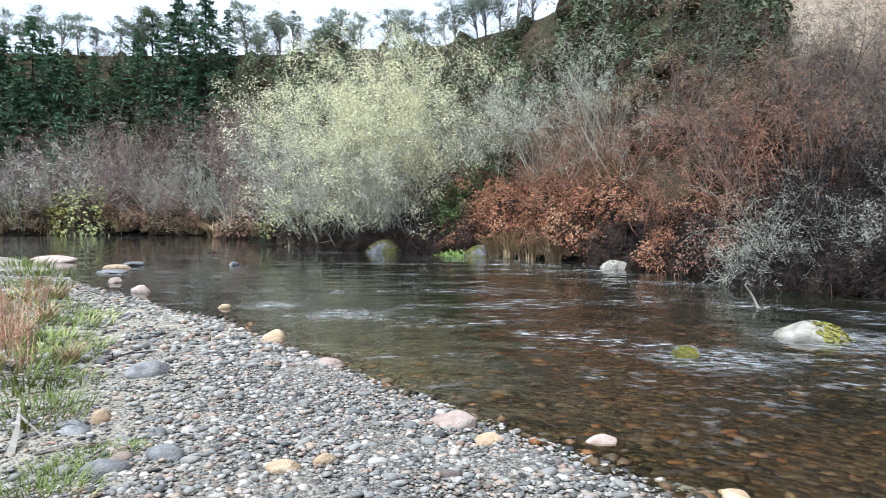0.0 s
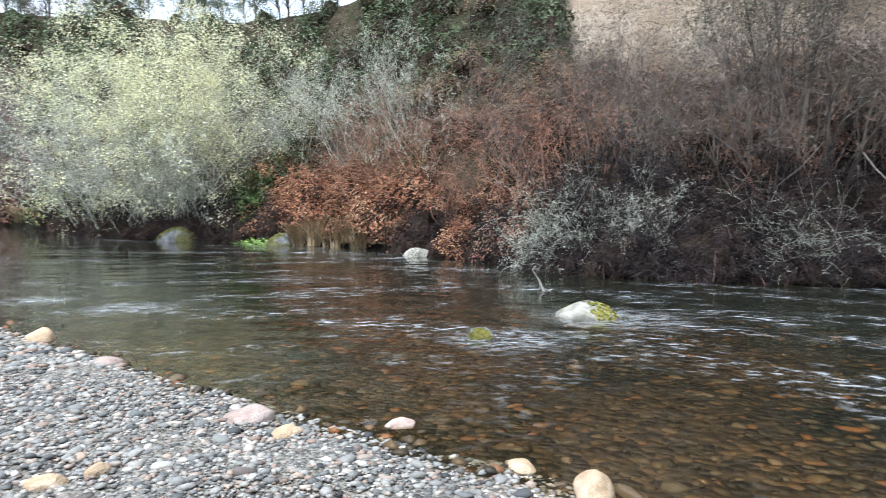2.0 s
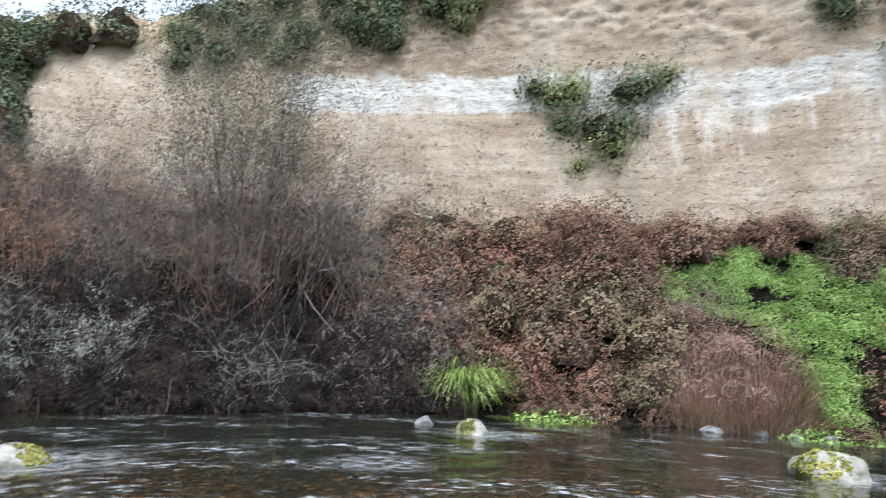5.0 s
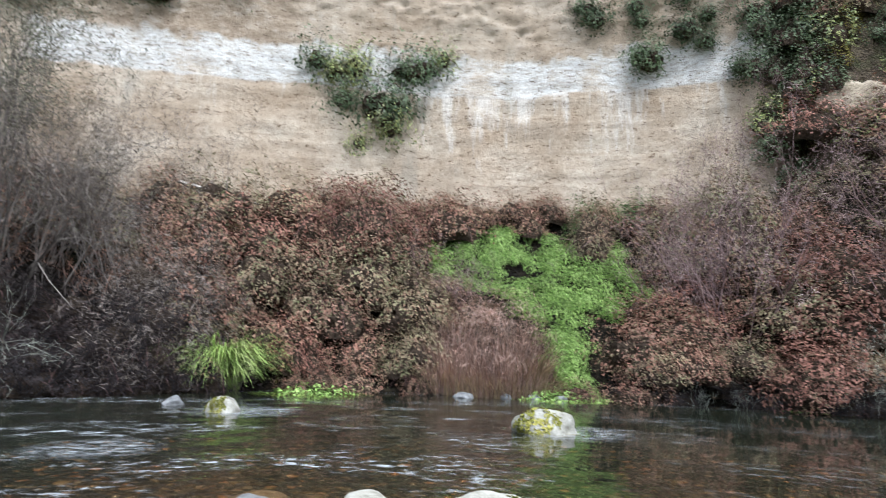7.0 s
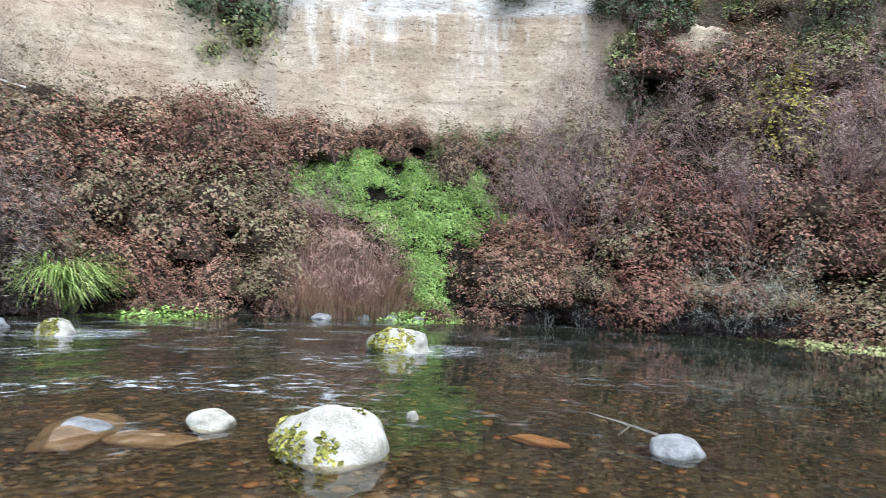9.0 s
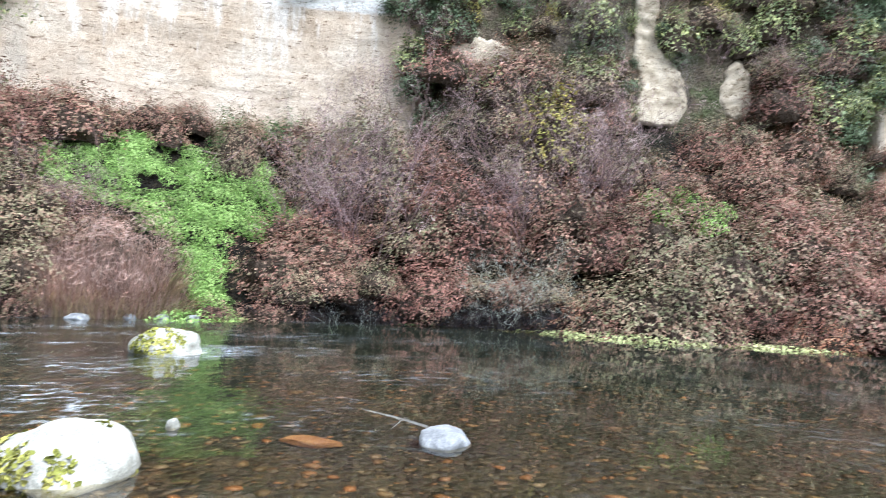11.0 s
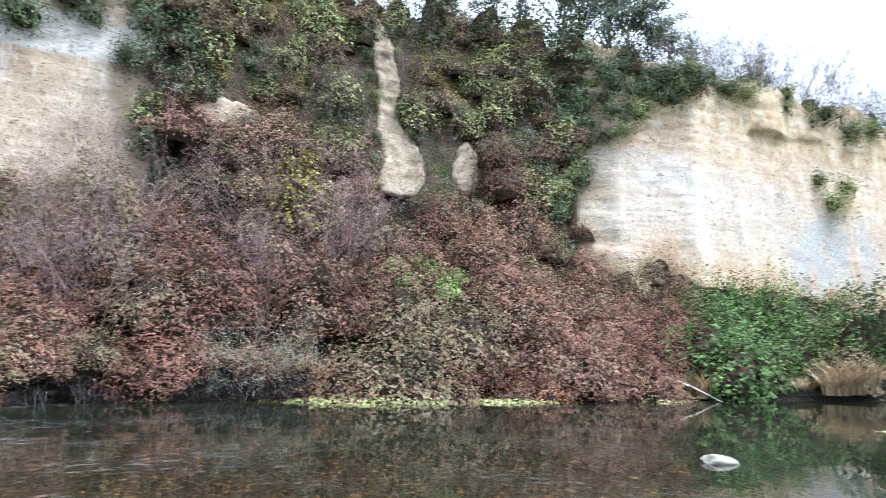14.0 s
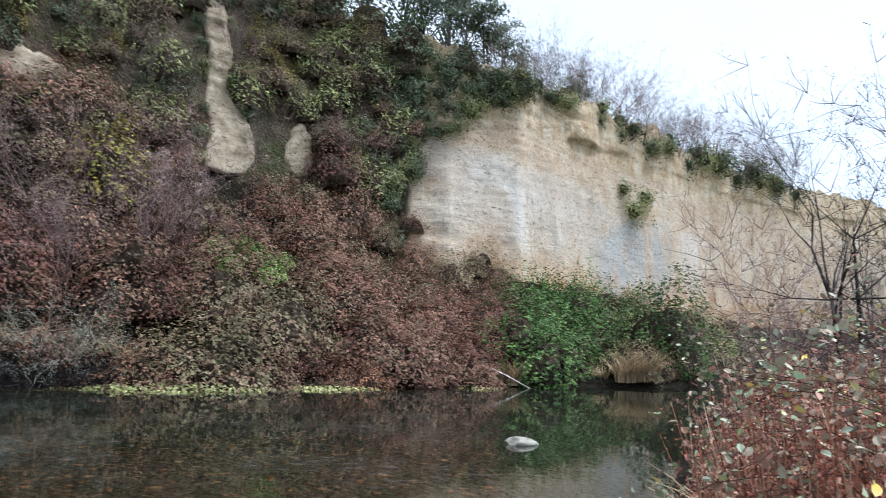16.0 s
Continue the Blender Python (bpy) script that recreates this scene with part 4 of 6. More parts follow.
IVY_MOUND = [mound_parts(131 + i, 3.0, 1.9, 2400, LEAF_IVY, 0.075, 8, 0.8) for i in range(2)]
NETTLES = [mound_parts(141 + i, 2.0, 0.45, 620, LEAF_NETTLE, 0.068, 1, 0.5, core=0) for i in range(3)]
TREE_DARK = [tree_parts(151 + i, 6.5, 5.0, LEAF_DARK, BARK_DARK, 2600, 0.13) for i in range(2)]
TREE_GUM = [tree_parts(161 + i, 7.0, 4.5, LEAF_BLUE, BARK_GREY, 1800, 0.12, clumps=20, low=0.45) for i in range(3)]
TREE_CONIFER = [conifer_parts(171 + i, 18, 10.5, LEAF_CONIFER, BARK_DARK, 30, 0.34) for i in range(2)]
STRAW = [blades_parts(181 + i, 100, 1.0, 0.35, GRASS_STRAW, 0.022) for i in range(2)]
GRASS = [blades_parts(191 + i, 160, 0.22, 0.4, GRASS_GREEN, 0.007) for i in range(2)]

# ---------------------------------------------------------------- far hillside upstream
for az, r, s, k in ((-31.6, 104, 1.15, 0), (-33.4, 106, 1.0, 1), (-29.3, 103, 0.85, 1), (-21.6, 101, 1.15, 0), (-19.6, 100, 1.1, 1), (-35.5, 106, 1.1, 0), (-27.6, 106, 0.75, 1), (-34.6, 101, 0.9, 1), (-30.5, 107, 0.95, 0), (-32.5, 100, 0.8, 1), (-23.2, 104, 0.75, 1), (-33.8, 97, 0.7, 1), (-20.6, 97, 0.7, 0), (-30.0, 98, 0.6, 0), (-26.0, 106, 0.6, 1), (-24.6, 107, 0.65, 0), (-17.9, 99, 0.6, 1)):
    put("conifer", TREE_CONIFER[k], spot(az, r, -0.3), az * 17, s * 1.1, "tall dark green conifer on the far hillside", "conifer", "far conifers")
scatter("bare_shrub", FAR_PURPLE, -34, -12, (0.05, 0.9), 5.2, (1.6, 2.4), "leafless purple-brown shrub on the far bank", group="far bare shrubs")
scatter("lichened_shrub", FAR_LICHEN, -33, -11, (0.05, 0.8), 6.4, (1.4, 2.1), "leafless shrub grey-green with lichen", group="far lichened shrubs")
scatter("evergreen_shrub", EVERGREEN, -35, -8, (0.8, 1.9), 4.2, (1.4, 2.2), "dark evergreen shrub on the hillside", group="hillside evergreens")
scatter("evergreen_shrub", EVERGREEN, -8, 14, (0.85, 1.84), 3.0, (0.9, 1.4), "dark evergreen shrub on the hillside", group="hillside evergreens")
scatter("evergreen_shrub", EVERGREEN + BRAMBLE_OLIVE[:1], 13, 37, (0.8, 1.93), 2.4, (0.75, 1.25), "dark evergreen shrub on the hillside", group="hillside evergreens", skip=lambda a, r, s: (a > 26 and height(a, r) < float(np.interp(a, (26, 28.2, 36.6), (11.5, 16.4, 18.2)))))
scatter("skyline_scrub", EVERGREEN[:2] + FAR_PURPLE[:1], -34, 14, (1.9, 2.02), 1.9, (0.45, 0.85), "low dark scrub along the skyline", group="skyline scrub")
scatter("skyline_tree", TREE_GUM + TREE_DARK[:1], -34, -16, (1.95, 2.1), 2.6, (0.7, 1.3), "thin-crowned tree on the skyline", "tree", "skyline trees", sink=0.5)
scatter("skyline_tree", TREE_GUM, -16, 10, (1.96, 2.08), 1.35, (0.42, 0.8), "thin-crowned tree on the skyline", "tree", "skyline trees", sink=0.3)
put("green_bush", GREEN_SHRUB[0], spot(-28.4, 89), 20, 2.4, "dense dark green bush by the far water", "bush")
put("yellow_bush", YELLOW_SHRUB[0], spot(-29.9, 90), 60, 2.0, "yellowish bush by the far water", "bush")

# ---------------------------------------------------------------- opposite bank, upstream part
scatter("scrub", BRAMBLE_OLIVE + BRAMBLE_BROWN + GREEN_SHRUB[:1], -34, -11, (0.0, 0.25), 4.5, (1.3, 2.2), "low olive and brown scrub along the far bank", "scrub", "far bank scrub")
scatter("dry_grass", STRAW, -34, -13, (0.0, 0.1), 3.0, (1.8, 3.2), "tall pale dry grass along the far bank", "grass", "far bank grass")
WILLOW = shrub_parts(201, 11.0, 6.6, 28, BARK_LICHEN, LEAF_WILLOW, 60000, 0.075, kids=3, levels=2, radius=0.06, spread=0.75, lift=0.3, lean=0.9, aspect=0.36, share=0.3)
put("willow", WILLOW, spot(-6.4, 42.0, -0.3), 10, 1.0, "large pale green willow just leafing at the water", "tree")
for az, r, s in ((-2.8, 40.2, 1.7), (-9.4, 45, 1.7), (-8.3, 42.5, 1.0), (-5.3, 40.6, 0.85), (-3.6, 39.6, 0.9), (-10.8, 48, 1.5)):
    put("lichened_shrub", SHRUB_LICHEN[int(r) % 3], spot(az, r, -0.1), az * 40, s, "grey lichened willow shrub at the water", "shrub", "waterside willows")
scatter("bare_shrub", FAR_PURPLE + FAR_LICHEN[:1], -27, -13, (0.55, 1.1), 6.0, (1.6, 2.3), "leafless purple-grey shrub on the far slope", group="far bare shrubs")
scatter("evergreen_shrub", EVERGREEN, -25, -9, (0.95, 1.6), 5.0, (1.4, 2.0), "dark evergreen shrub on the hillside", group="hillside evergreens")
scatter("bare_shrub", SHRUB_GREY + SHRUB_PURPLE[:1], -14, 10, (0.2, 0.6), 3.8, (0.7, 1.05), "leafless grey shrub on the bank", group="bank shrubs")
scatter("lichened_shrub", SHRUB_LICHEN, 3, 20, (0.3, 0.8), 3.2, (0.8, 1.15), "pale lichened shrub on the bank", group="bank lichened shrubs")
for az, r, s in ((3.0, 38.6, 0.9), (4.2, 39.2, 1.0), (3.6, 40.4, 1.1), (2.2, 39.8, 0.9), (0.4, 38.4, 0.8), (-0.4, 39.0, 0.9), (4.8, 41, 1.1)):
    put("ivy_clad_bush", (EVERGREEN + IVY_MOUND)[int(r * 10) % 5], spot(az, r), az * 40, s, "dark green ivy-covered bush beside the willow", "bush", "ivy bushes", flat=1.2)
scatter("rust_bramble", BRAMBLE_RUST, 3.0, 15, (0.1, 0.45), 1.7, (0.9, 1.3), "rust-red bramble thicket above the water", "bramble", "rust brambles")
scatter("dry_grass", STRAW, 4, 15, (0.0, 0.08), 0.75, (1.2, 1.8), "tuft of straw-coloured dry grass on the bank", "grass", "dry grass")
for az, r, s in ((0.9, 36.2, 1.1), (1.8, 35.7, 1.0), (-0.2, 36.9, 0.8), (2.6, 35.2, 0.7)):
    put("water_weed", NETTLES[0], spot(az, r, 0.05), 0, s, "bright green mat of growth at the water", "weed", "green mats")
scatter("alder", SHRUB_RUST, 12, 25, (0.08, 0.45), 2.6, (0.8, 1.1), "leafless reddish-brown alder bush", "shrub", "alders")
scatter("bare_shrub", SHRUB_GREY, 23, 57, (0.26, 0.78), 2.7, (0.75, 1.15), "leafless grey shrub hung over the water", group="overhanging shrubs", flat=(1.0, 1.25))
scatter("alder", SHRUB_RUST, 34, 57, (0.2, 0.5), 3.4, (0.7, 1.0), "leafless reddish-brown alder bush", "shrub", "alders")
scatter("lichened_shrub", SHRUB_LICHEN, 25, 36, (-0.02, 0.12), 3.2, (0.45, 0.7), "pale lichened branches low over the water", group="low lichened shrubs", lean=30)
# dark twigs carry the shade beneath the overhang in their colour
scatter("shade_thicket", SHRUB_SHADE, 26, 60, (-0.04, 0.3), 2.3, (0.7, 1.1), "tangled thicket over the water, coloured dark for its shade", "thicket", "dark thickets", lean=15)

for az, r, s in ((44.5, 24.6, 1.5), (47, 25.0, 1.75), (49.6, 24.8, 1.45), (41.5, 24.2, 1.4), (55.5, 25.2, 1.1), (46, 25.6, 1.5)):
    put("bare_shrub", SHRUB_GREY[int(az) % 3], spot(az, r, -0.1), az * 21, s, "tall leafless grey bush standing before the cliff", "shrub", "tall bare shrubs")
TWIG_OLIVE = leaf_material("fine_olive_twig", [(0.10, 0.095, 0.07), (0.17, 0.165, 0.11), (0.27, 0.26, 0.19)], 0.1, 0.8)
TALL = [shrub_parts(311, 9.5, 3.6, 9, BARK_GREY, TWIG_OLIVE, 11000, 0.075, aspect=0.2, kids=2, levels=2, radius=0.05, spread=0.42, lift=1.2, lean=0.4), shrub_parts(312, 7.0, 3.4, 11, BARK_GREY, TWIG_GREY, 3000, 0.10, aspect=0.06, kids=2, levels=2, radius=0.035, spread=0.4, lift=1.3, lean=0.5)]
for az, r, s, k in ((42.6, 24.8, 1.12, 0), (44.4, 25.4, 0.95, 0), (40.8, 24.8, 0.8, 0), (31.5, 23.6, 0.8, 1), (35.0, 23.8, 0.75, 1), (37.5, 24.4, 0.8, 1), (28.6, 25.0, 0.8, 1), (53.4, 26.8, 0.6, 1)):
    put("tall_sapling", TALL[k], spot(az, r, -0.2), az * 27, s, "tall leafless lichened sapling before the cliff", "tree", "tall saplings")
BRUSH_SHADE = [mound_parts(265 + i, 2.8, 1.5, 1700, TWIG_DARK, 0.15, 10, 0.6, aspect=0.12) for i in range(2)]
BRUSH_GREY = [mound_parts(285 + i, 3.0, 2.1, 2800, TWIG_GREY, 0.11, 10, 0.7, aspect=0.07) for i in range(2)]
BRUSH_BROWN = [mound_parts(275 + i, 3.0, 2.1, 2600, TWIG_BRUSH_SHADE, 0.16, 16, 0.7, aspect=0.09) for i in range(2)]
# dark mounds put the shade under the willow into colour
for az, r, s in ((-12.5, 50.5, 1.3), (-11, 47, 1.1), (-9.4, 43.6, 1.1), (-8, 41.6, 0.9), (-6.6, 40.6, 0.8), (-5.2, 40.0, 0.8), (-3.4, 39.4, 0.9), (-1.8, 38.7, 1.1), (-0.6, 38.2, 1.2), (2.6, 36.6, 0.9)):
    put("dark_brush", BRUSH_BROWN[int(r) % 2], spot(az, r, -0.2), az * 13, s, "brushwood with the willow's shade put into its dark colour", "thicket", "dark brush")
for az, s in ((25.2, 1.15), (25.4, 1.35), (25.0, 1.5), (25.8, 1.7), (26.4, 1.85), (25.6, 1.25), (24.6, 1.6), (27.4, 1.93)):
    rb, rn, rf, hf, rt, ht = land(az)
    put("evergreen_shrub", HANG_DARK[int(s * 20) % 3], spot(az, rf + (rt - rf) * (s - 1) - 0.4), s * 400, 1.0, "dark evergreen shrub at the edge of the bare face", "shrub", "hillside evergreens")
# near-black mounds along the waterline paint the undercut's shade
scatter("dark_brush", BRUSH_SHADE, 23, 61, (-0.05, 0.16), 1.15, (0.55, 0.9), "brushwood coloured near-black for the shade of the undercut bank", "thicket", "dark brush")
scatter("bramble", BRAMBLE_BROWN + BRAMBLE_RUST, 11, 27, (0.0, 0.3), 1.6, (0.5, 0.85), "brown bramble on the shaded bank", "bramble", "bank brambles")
scatter("dark_brush", BRUSH_BROWN, 15, 29, (-0.03, 0.2), 1.5, (0.5, 0.85), "brushwood hung over the bank, its shade in the dark colour", "thicket", "dark brush")
scatter("dark_brush", BRUSH_BROWN, 28, 61, (-0.02, 0.3), 1.6, (0.7, 1.1), "dense brushwood overhanging the water, its shade in the dark colour", "thicket", "dark brush")
scatter("dark_brush", BRUSH_SHADE, 96, 122, (-0.02, 0.10), 1.1, (0.4, 0.6), "brushwood coloured dark for the undercut's shade at the water", "thicket", "dark brush")
scatter("bare_shrub", SHRUB_GREY[:1] + SHRUB_PURPLE, 109, 140, (1.05, 1.9), 2.7, (0.4, 0.7), "leafless greyish shrub on the steep slope", group="steep slope bare shrubs", skip=lambda a, r, s: scar(a, height(a, r) + 0.9, 0.5) > 0.75)

scatter("bramble", BRAMBLE_OLIVE + BRAMBLE_BROWN, 18, 60, (0.6, 1.03), 2.0, (0.7, 1.1), "olive and brown scrub along the cliff foot", "bramble", "foot scrub")
for az, r, s in ((52.5, 22.9, 1.0), (54.8, 23.4, 1.25), (57.0, 23.6, 1.35), (59.0, 24.2, 1.2), (58.2, 25.4, 1.2), (60.2, 23.4, 0.8), (55.6, 25.2, 1.3)):
    put("dark_brush", BRUSH_GREY[int(az) % 2] if r > 23.3 else BRUSH_BROWN[int(az) % 2], spot(az, r, -0.1), az * 13, s, "drooping dark purple-brown brushwood by the sedge", "thicket", "dark brush")
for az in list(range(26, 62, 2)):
    put("dark_brush", BRUSH_SHADE[az % 2], spot(az, land(az)[0] - 0.5, 0.45), az * 31, 0.5, "dense brushwood overhanging the water, its shade in the dark colour", "thicket", "dark brush")
# the black of this hollow is shade, given as twig colour
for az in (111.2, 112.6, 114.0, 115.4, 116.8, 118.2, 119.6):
    put("dark_brush", BRUSH_SHADE[int(az) % 2], spot(az, land(az)[0] + 0.1, 0.0), az * 31, 0.62, "brushwood coloured black for the hollow's shade under the bank", "thicket", "dark brush")
for az in (98.5, 100.5, 102.5, 104.5, 106.5, 111, 113, 115, 117, 119):
    put("bramble", (BRAMBLE_BROWN + BRAMBLE_OLIVE)[int(az) % 5], spot(az, land(az)[0] + 0.1, 0.6 + 0.4 * ((az * 7.3) % 1.0)), az * 40, 0.5 + 0.2 * ((az * 3.7) % 1.0), "bramble overhanging a dark undercut in the bank", "bramble", "undercut brambles")

scatter("bramble", BRAMBLE_BROWN + BRAMBLE_OLIVE[:1], 79, 99, (0.93, 1.04), 1.3, (0.5, 0.8), "brown bramble along the cliff foot", "bramble", "foot scrub")
LICHEN_TUFT = shrub_parts(48, 3.4, 3.2, 7, BARK_LICHEN, TWIG_LICHEN, 260, 0.10, kids=2, aspect=0.13, lean=0.8)[1][1]
for az, r, s in ((24.5, 23.0, 0.75), (26.5, 22.2, 0.8), (28.5, 21.6, 0.6), (44, 21.7, 0.65), (46.5, 21.9, 0.65), (112.6, 23.6, 0.5), (115.0, 23.5, 0.6), (117.6, 23.4, 0.6), (119.4, 23.3, 0.45)):
    put("overhanging_branches", SHRUB_LICHEN[int(az) % 3][:1] + [("twig_tuft", LICHEN_TUFT)], spot(az, r, 0.5), -az, s * 0.85, "pale lichened branches leaning out low over the water", "branches", "low lichened shrubs", lean=(68, 0), flat=1.1)

# ---------------------------------------------------------------- bramble slope below the cliff
scatter("bramble", BRAMBLE_RED + BRAMBLE_BROWN + BRAMBLE_OLIVE, 58.5, 82, (0.06, 1.02), 1.6, (0.6, 1.3), "red-brown bramble thicket on the slope", "bramble", "slope brambles", skip=lambda a, r, s: (s < 0.22 and 61 < a < 66) or (0.42 < s < 0.88 and a > 75.5 + 8 * (1 - s)))
scatter("ivy_mound", IVY_MOUND + BRAMBLE_BROWN, 68, 108, (0.88, 1.02), 1.8, (0.4, 0.7), "mound of ivy and bramble at the cliff foot", "ivy", "cliff foot mounds")
CLIFF_DOME = [mound_parts(281, 3.0, 1.6, 6500, LEAF_RED, 0.036, 10, 0.3), mound_parts(282, 3.0, 1.9, 5000, LEAF_OLIVE, 0.042, 10, 0.3)]
for az, r, s, f in ((73.2, 28.2, 1.75, 1.25), (70.0, 28.6, 1.1, 1.1), (77.2, 28.8, 1.1, 1.1), (92.6, 28.2, 0.8, 1.8), (99.5, 27.6, 1.2, 1.3), (103.5, 27.6, 1.4, 1.5)):
    put("ivy_mound", CLIFF_DOME[0 if az < 90 else 1], spot(az, r, -0.3), az * 5, s, "tall mound of ivy and bramble against the cliff", "ivy", "cliff foot mounds", flat=f)
def nettle_ground(az, s):
    """The outline of the green patch: a tongue from the water that widens up the slope."""
    rag = 1.6 * wobble(az * 0.6, s * 6, 1.0, 2.0)
    lo, hi = np.interp(s, (0, 0.13, 0.28, 0.45, 0.6, 0.75, 0.86), (88.6, 88.6, 89.0, 86.0, 79.5, 77.6, 81.0)), np.interp(s, (0, 0.13, 0.28, 0.45, 0.56, 0.76, 0.86), (94.0, 91.5, 92.6, 96.8, 97.5, 94.0, 90.0))
    bare_patch = wobble(az, s * 14, 0.9, 8.0) > 0.42
    return lo - rag < az < hi + rag and not bare_patch


for i in range(410):
    az, s = PICK.uniform(76, 99), PICK.uniform(0.01, 0.92)
    rb, rn, rf, *_ = land(az)
    if nettle_ground(az, s):
        put("nettle_patch", NETTLES[i % 3], spot(az, rb + (rf - rb) * s, 0.12), -az, PICK.uniform(0.35, 0.62), "bright green low leafy growth on the slope", "nettles", "nettles", lean=(PICK.uniform(24, 46), PICK.uniform(-12, 12)), flat=PICK.uniform(0.8, 1.5))
scatter("bramble", BRAMBLE_BROWN + BRAMBLE_RUST, 92.5, 99, (0.04, 0.5), 1.7, (0.6, 0.9), "brown bramble thicket beside the green patch", "bramble", "bank brambles", skip=lambda a, r, s: a < 92.8 + 5 * s)
REED = blades_parts(211, 3600, 3.1, 2.0, GRASS_PINK, 0.011, 0.22, 0.16, dome=0.72) + blades_parts(212, 1100, 1.5, 2.1, GRASS_STRAW, 0.012, 0.8, 0.5, "dead_growth")
put("reed_clump", REED, spot(85.6, 23.9, -1.25), 0, 1.05, "pinkish-brown mound of dry reeds at the water", "reeds", "reeds")
put("reed_clump", REED, spot(81.6, 24.3, -1.4), 70, 1.0, "pinkish-brown mound of dry reeds at the water", "reeds", "reeds")
for az, r, s, k in ((80.2, 25.0, 0.6, 0), (81.6, 25.3, 0.65, 1), (82.8, 25.0, 0.55, 2), (79.0, 25.2, 0.6, 0), (83.8, 25.4, 0.5, 1), (78.6, 26.2, 0.6, 2), (80.8, 26.3, 0.5, 1)):
    put("bramble", BRAMBLE_BROWN[k], spot(az, r, -0.1), az * 30, s, "brown bramble between the reeds and the green patch", "bramble", "slope brambles")
for az, r, s in ((80.4, 25.2, 0.55), (82.4, 25.4, 0.5), (79.2, 26.0, 0.55)):
    put("bare_shrub", SHRUB_PURPLE[int(r * 10) % 3], spot(az, r), az * 30, s, "leafless purplish shrub behind the reeds", "shrub", "slope bare shrubs")
for az, r, s in ((159.6, 27.2, 1.3), (160.4, 27.6, 1.5), (161.2, 28.0, 1.4), (161.0, 29.0, 1.6), (160.0, 28.6, 1.5), (150.6, 25.0, 1.0), (151.0, 25.3, 1.1)):
    put("dry_grass", STRAW[int(r * 10) % 2], spot(az, r), az * 30, s, "tuft of straw-coloured dry grass by the green bushes", "grass", "bend grass")
put("dry_grass", STRAW[0], spot(88.0, 23.0, 0.2), 0, 1.5, "tuft of straw-coloured dry grass beside the reeds", "grass", "dry grass")
put("dry_grass", STRAW[1], spot(87.3, 22.9, 0.1), 50, 1.2, "tuft of straw-coloured dry grass beside the reeds", "grass", "dry grass")
STEM_MOUND = mound_parts(295, 4.4, 2.3, 5200, GRASS_PINK, 0.15, 8, 0.3, aspect=0.05, core=0.6)
put("dry_stem_mound", STEM_MOUND, spot(84.4, 24.3, -0.5), 0, 1.0, "fuzzy pinkish mound of dry stems at the water", "reeds", "reeds", flat=1.1)
FLAX = blades_parts(221, 1100, 3.2, 0.5, GRASS_FLAX, 0.018, 0.42, 0.30, droop=1.75)
put("sedge_tussock", FLAX, spot(62.6, 23.2, -0.1), 0, 1.0, "bright yellow-green drooping sedge tussock", "sedge")
for az, r, s in ((65.4, 22.4, 0.6), (67, 22.2, 0.75), (69, 21.9, 1.1), (71.0, 21.9, 1.1), (72.6, 22.2, 0.7), (88.8, 22.2, 0.9), (90.6, 22.1, 1.0), (92.2, 22.2, 0.8), (93.5, 22.6, 0.4), (107.5, 22.8, 0.5), (109, 22.8, 0.5), (110.5, 22.8, 0.4)):
    put("water_weed", NETTLES[int(az) % 3], spot(az, r, 0.0), az * 9, s, "bright green mat of growth at the water", "weed", "green mats", flat=1.1)
scatter("bramble", BRAMBLE_BROWN + BRAMBLE_RED[:1] + BRAMBLE_OLIVE, 99, 142, (0.03, 0.55), 1.7, (0.6, 1.3), "brown bramble thicket on the bank", "bramble", "bank brambles", skip=lambda a, r, s: s < 0.2 and (98 < a < 107 or 111 < a < 120))
scatter("bramble", BRAMBLE_BROWN + BRAMBLE_RED[:1] + BRAMBLE_OLIVE, 99, 140, (0.5, 1.22), 1.9, (0.65, 1.2), "brown and olive bramble thicket on the slope", "bramble", "slope brambles", skip=lambda a, r, s: (a < 108.5 and s > 0.98) or scar(a, height(a, r) + 0.9, 0.5) > 0.75)
scatter("bare_shrub", SHRUB_PURPLE + SHRUB_GREY[:1], 99, 126, (0.25, 1.0), 3.2, (0.6, 0.95), "leafless purplish shrub among brambles", group="slope bare shrubs")
scatter("bramble", BRAMBLE_BROWN + BRAMBLE_OLIVE[:1], 67, 80, (-0.02, 0.06), 1.5, (0.45, 0.65), "brown bramble trailing over the water's edge", "bramble", "waterside brambles")
scatter("bramble", BRAMBLE_BROWN + BRAMBLE_RUST[:1], 93, 150, (-0.03, 0.05), 1.3, (0.45, 0.7), "brown bramble trailing over the water's edge", "bramble", "waterside brambles", skip=lambda a, r, s: 98 < a < 107 or 111 < a < 120)
# dark tangle colour paints the shade of the undercut
scatter("shade_thicket", SHRUB_SHADE, 97, 122, (-0.02, 0.04), 1.7, (0.35, 0.5), "tangle of roots at the water, coloured dark for the undercut's shade", "thicket", "dark thickets")
scatter("bramble", BRAMBLE_RED, 139, 152, (0.02, 0.6), 1.6, (0.7, 1.0), "deep red bramble point at the water", "bramble", "red brambles")
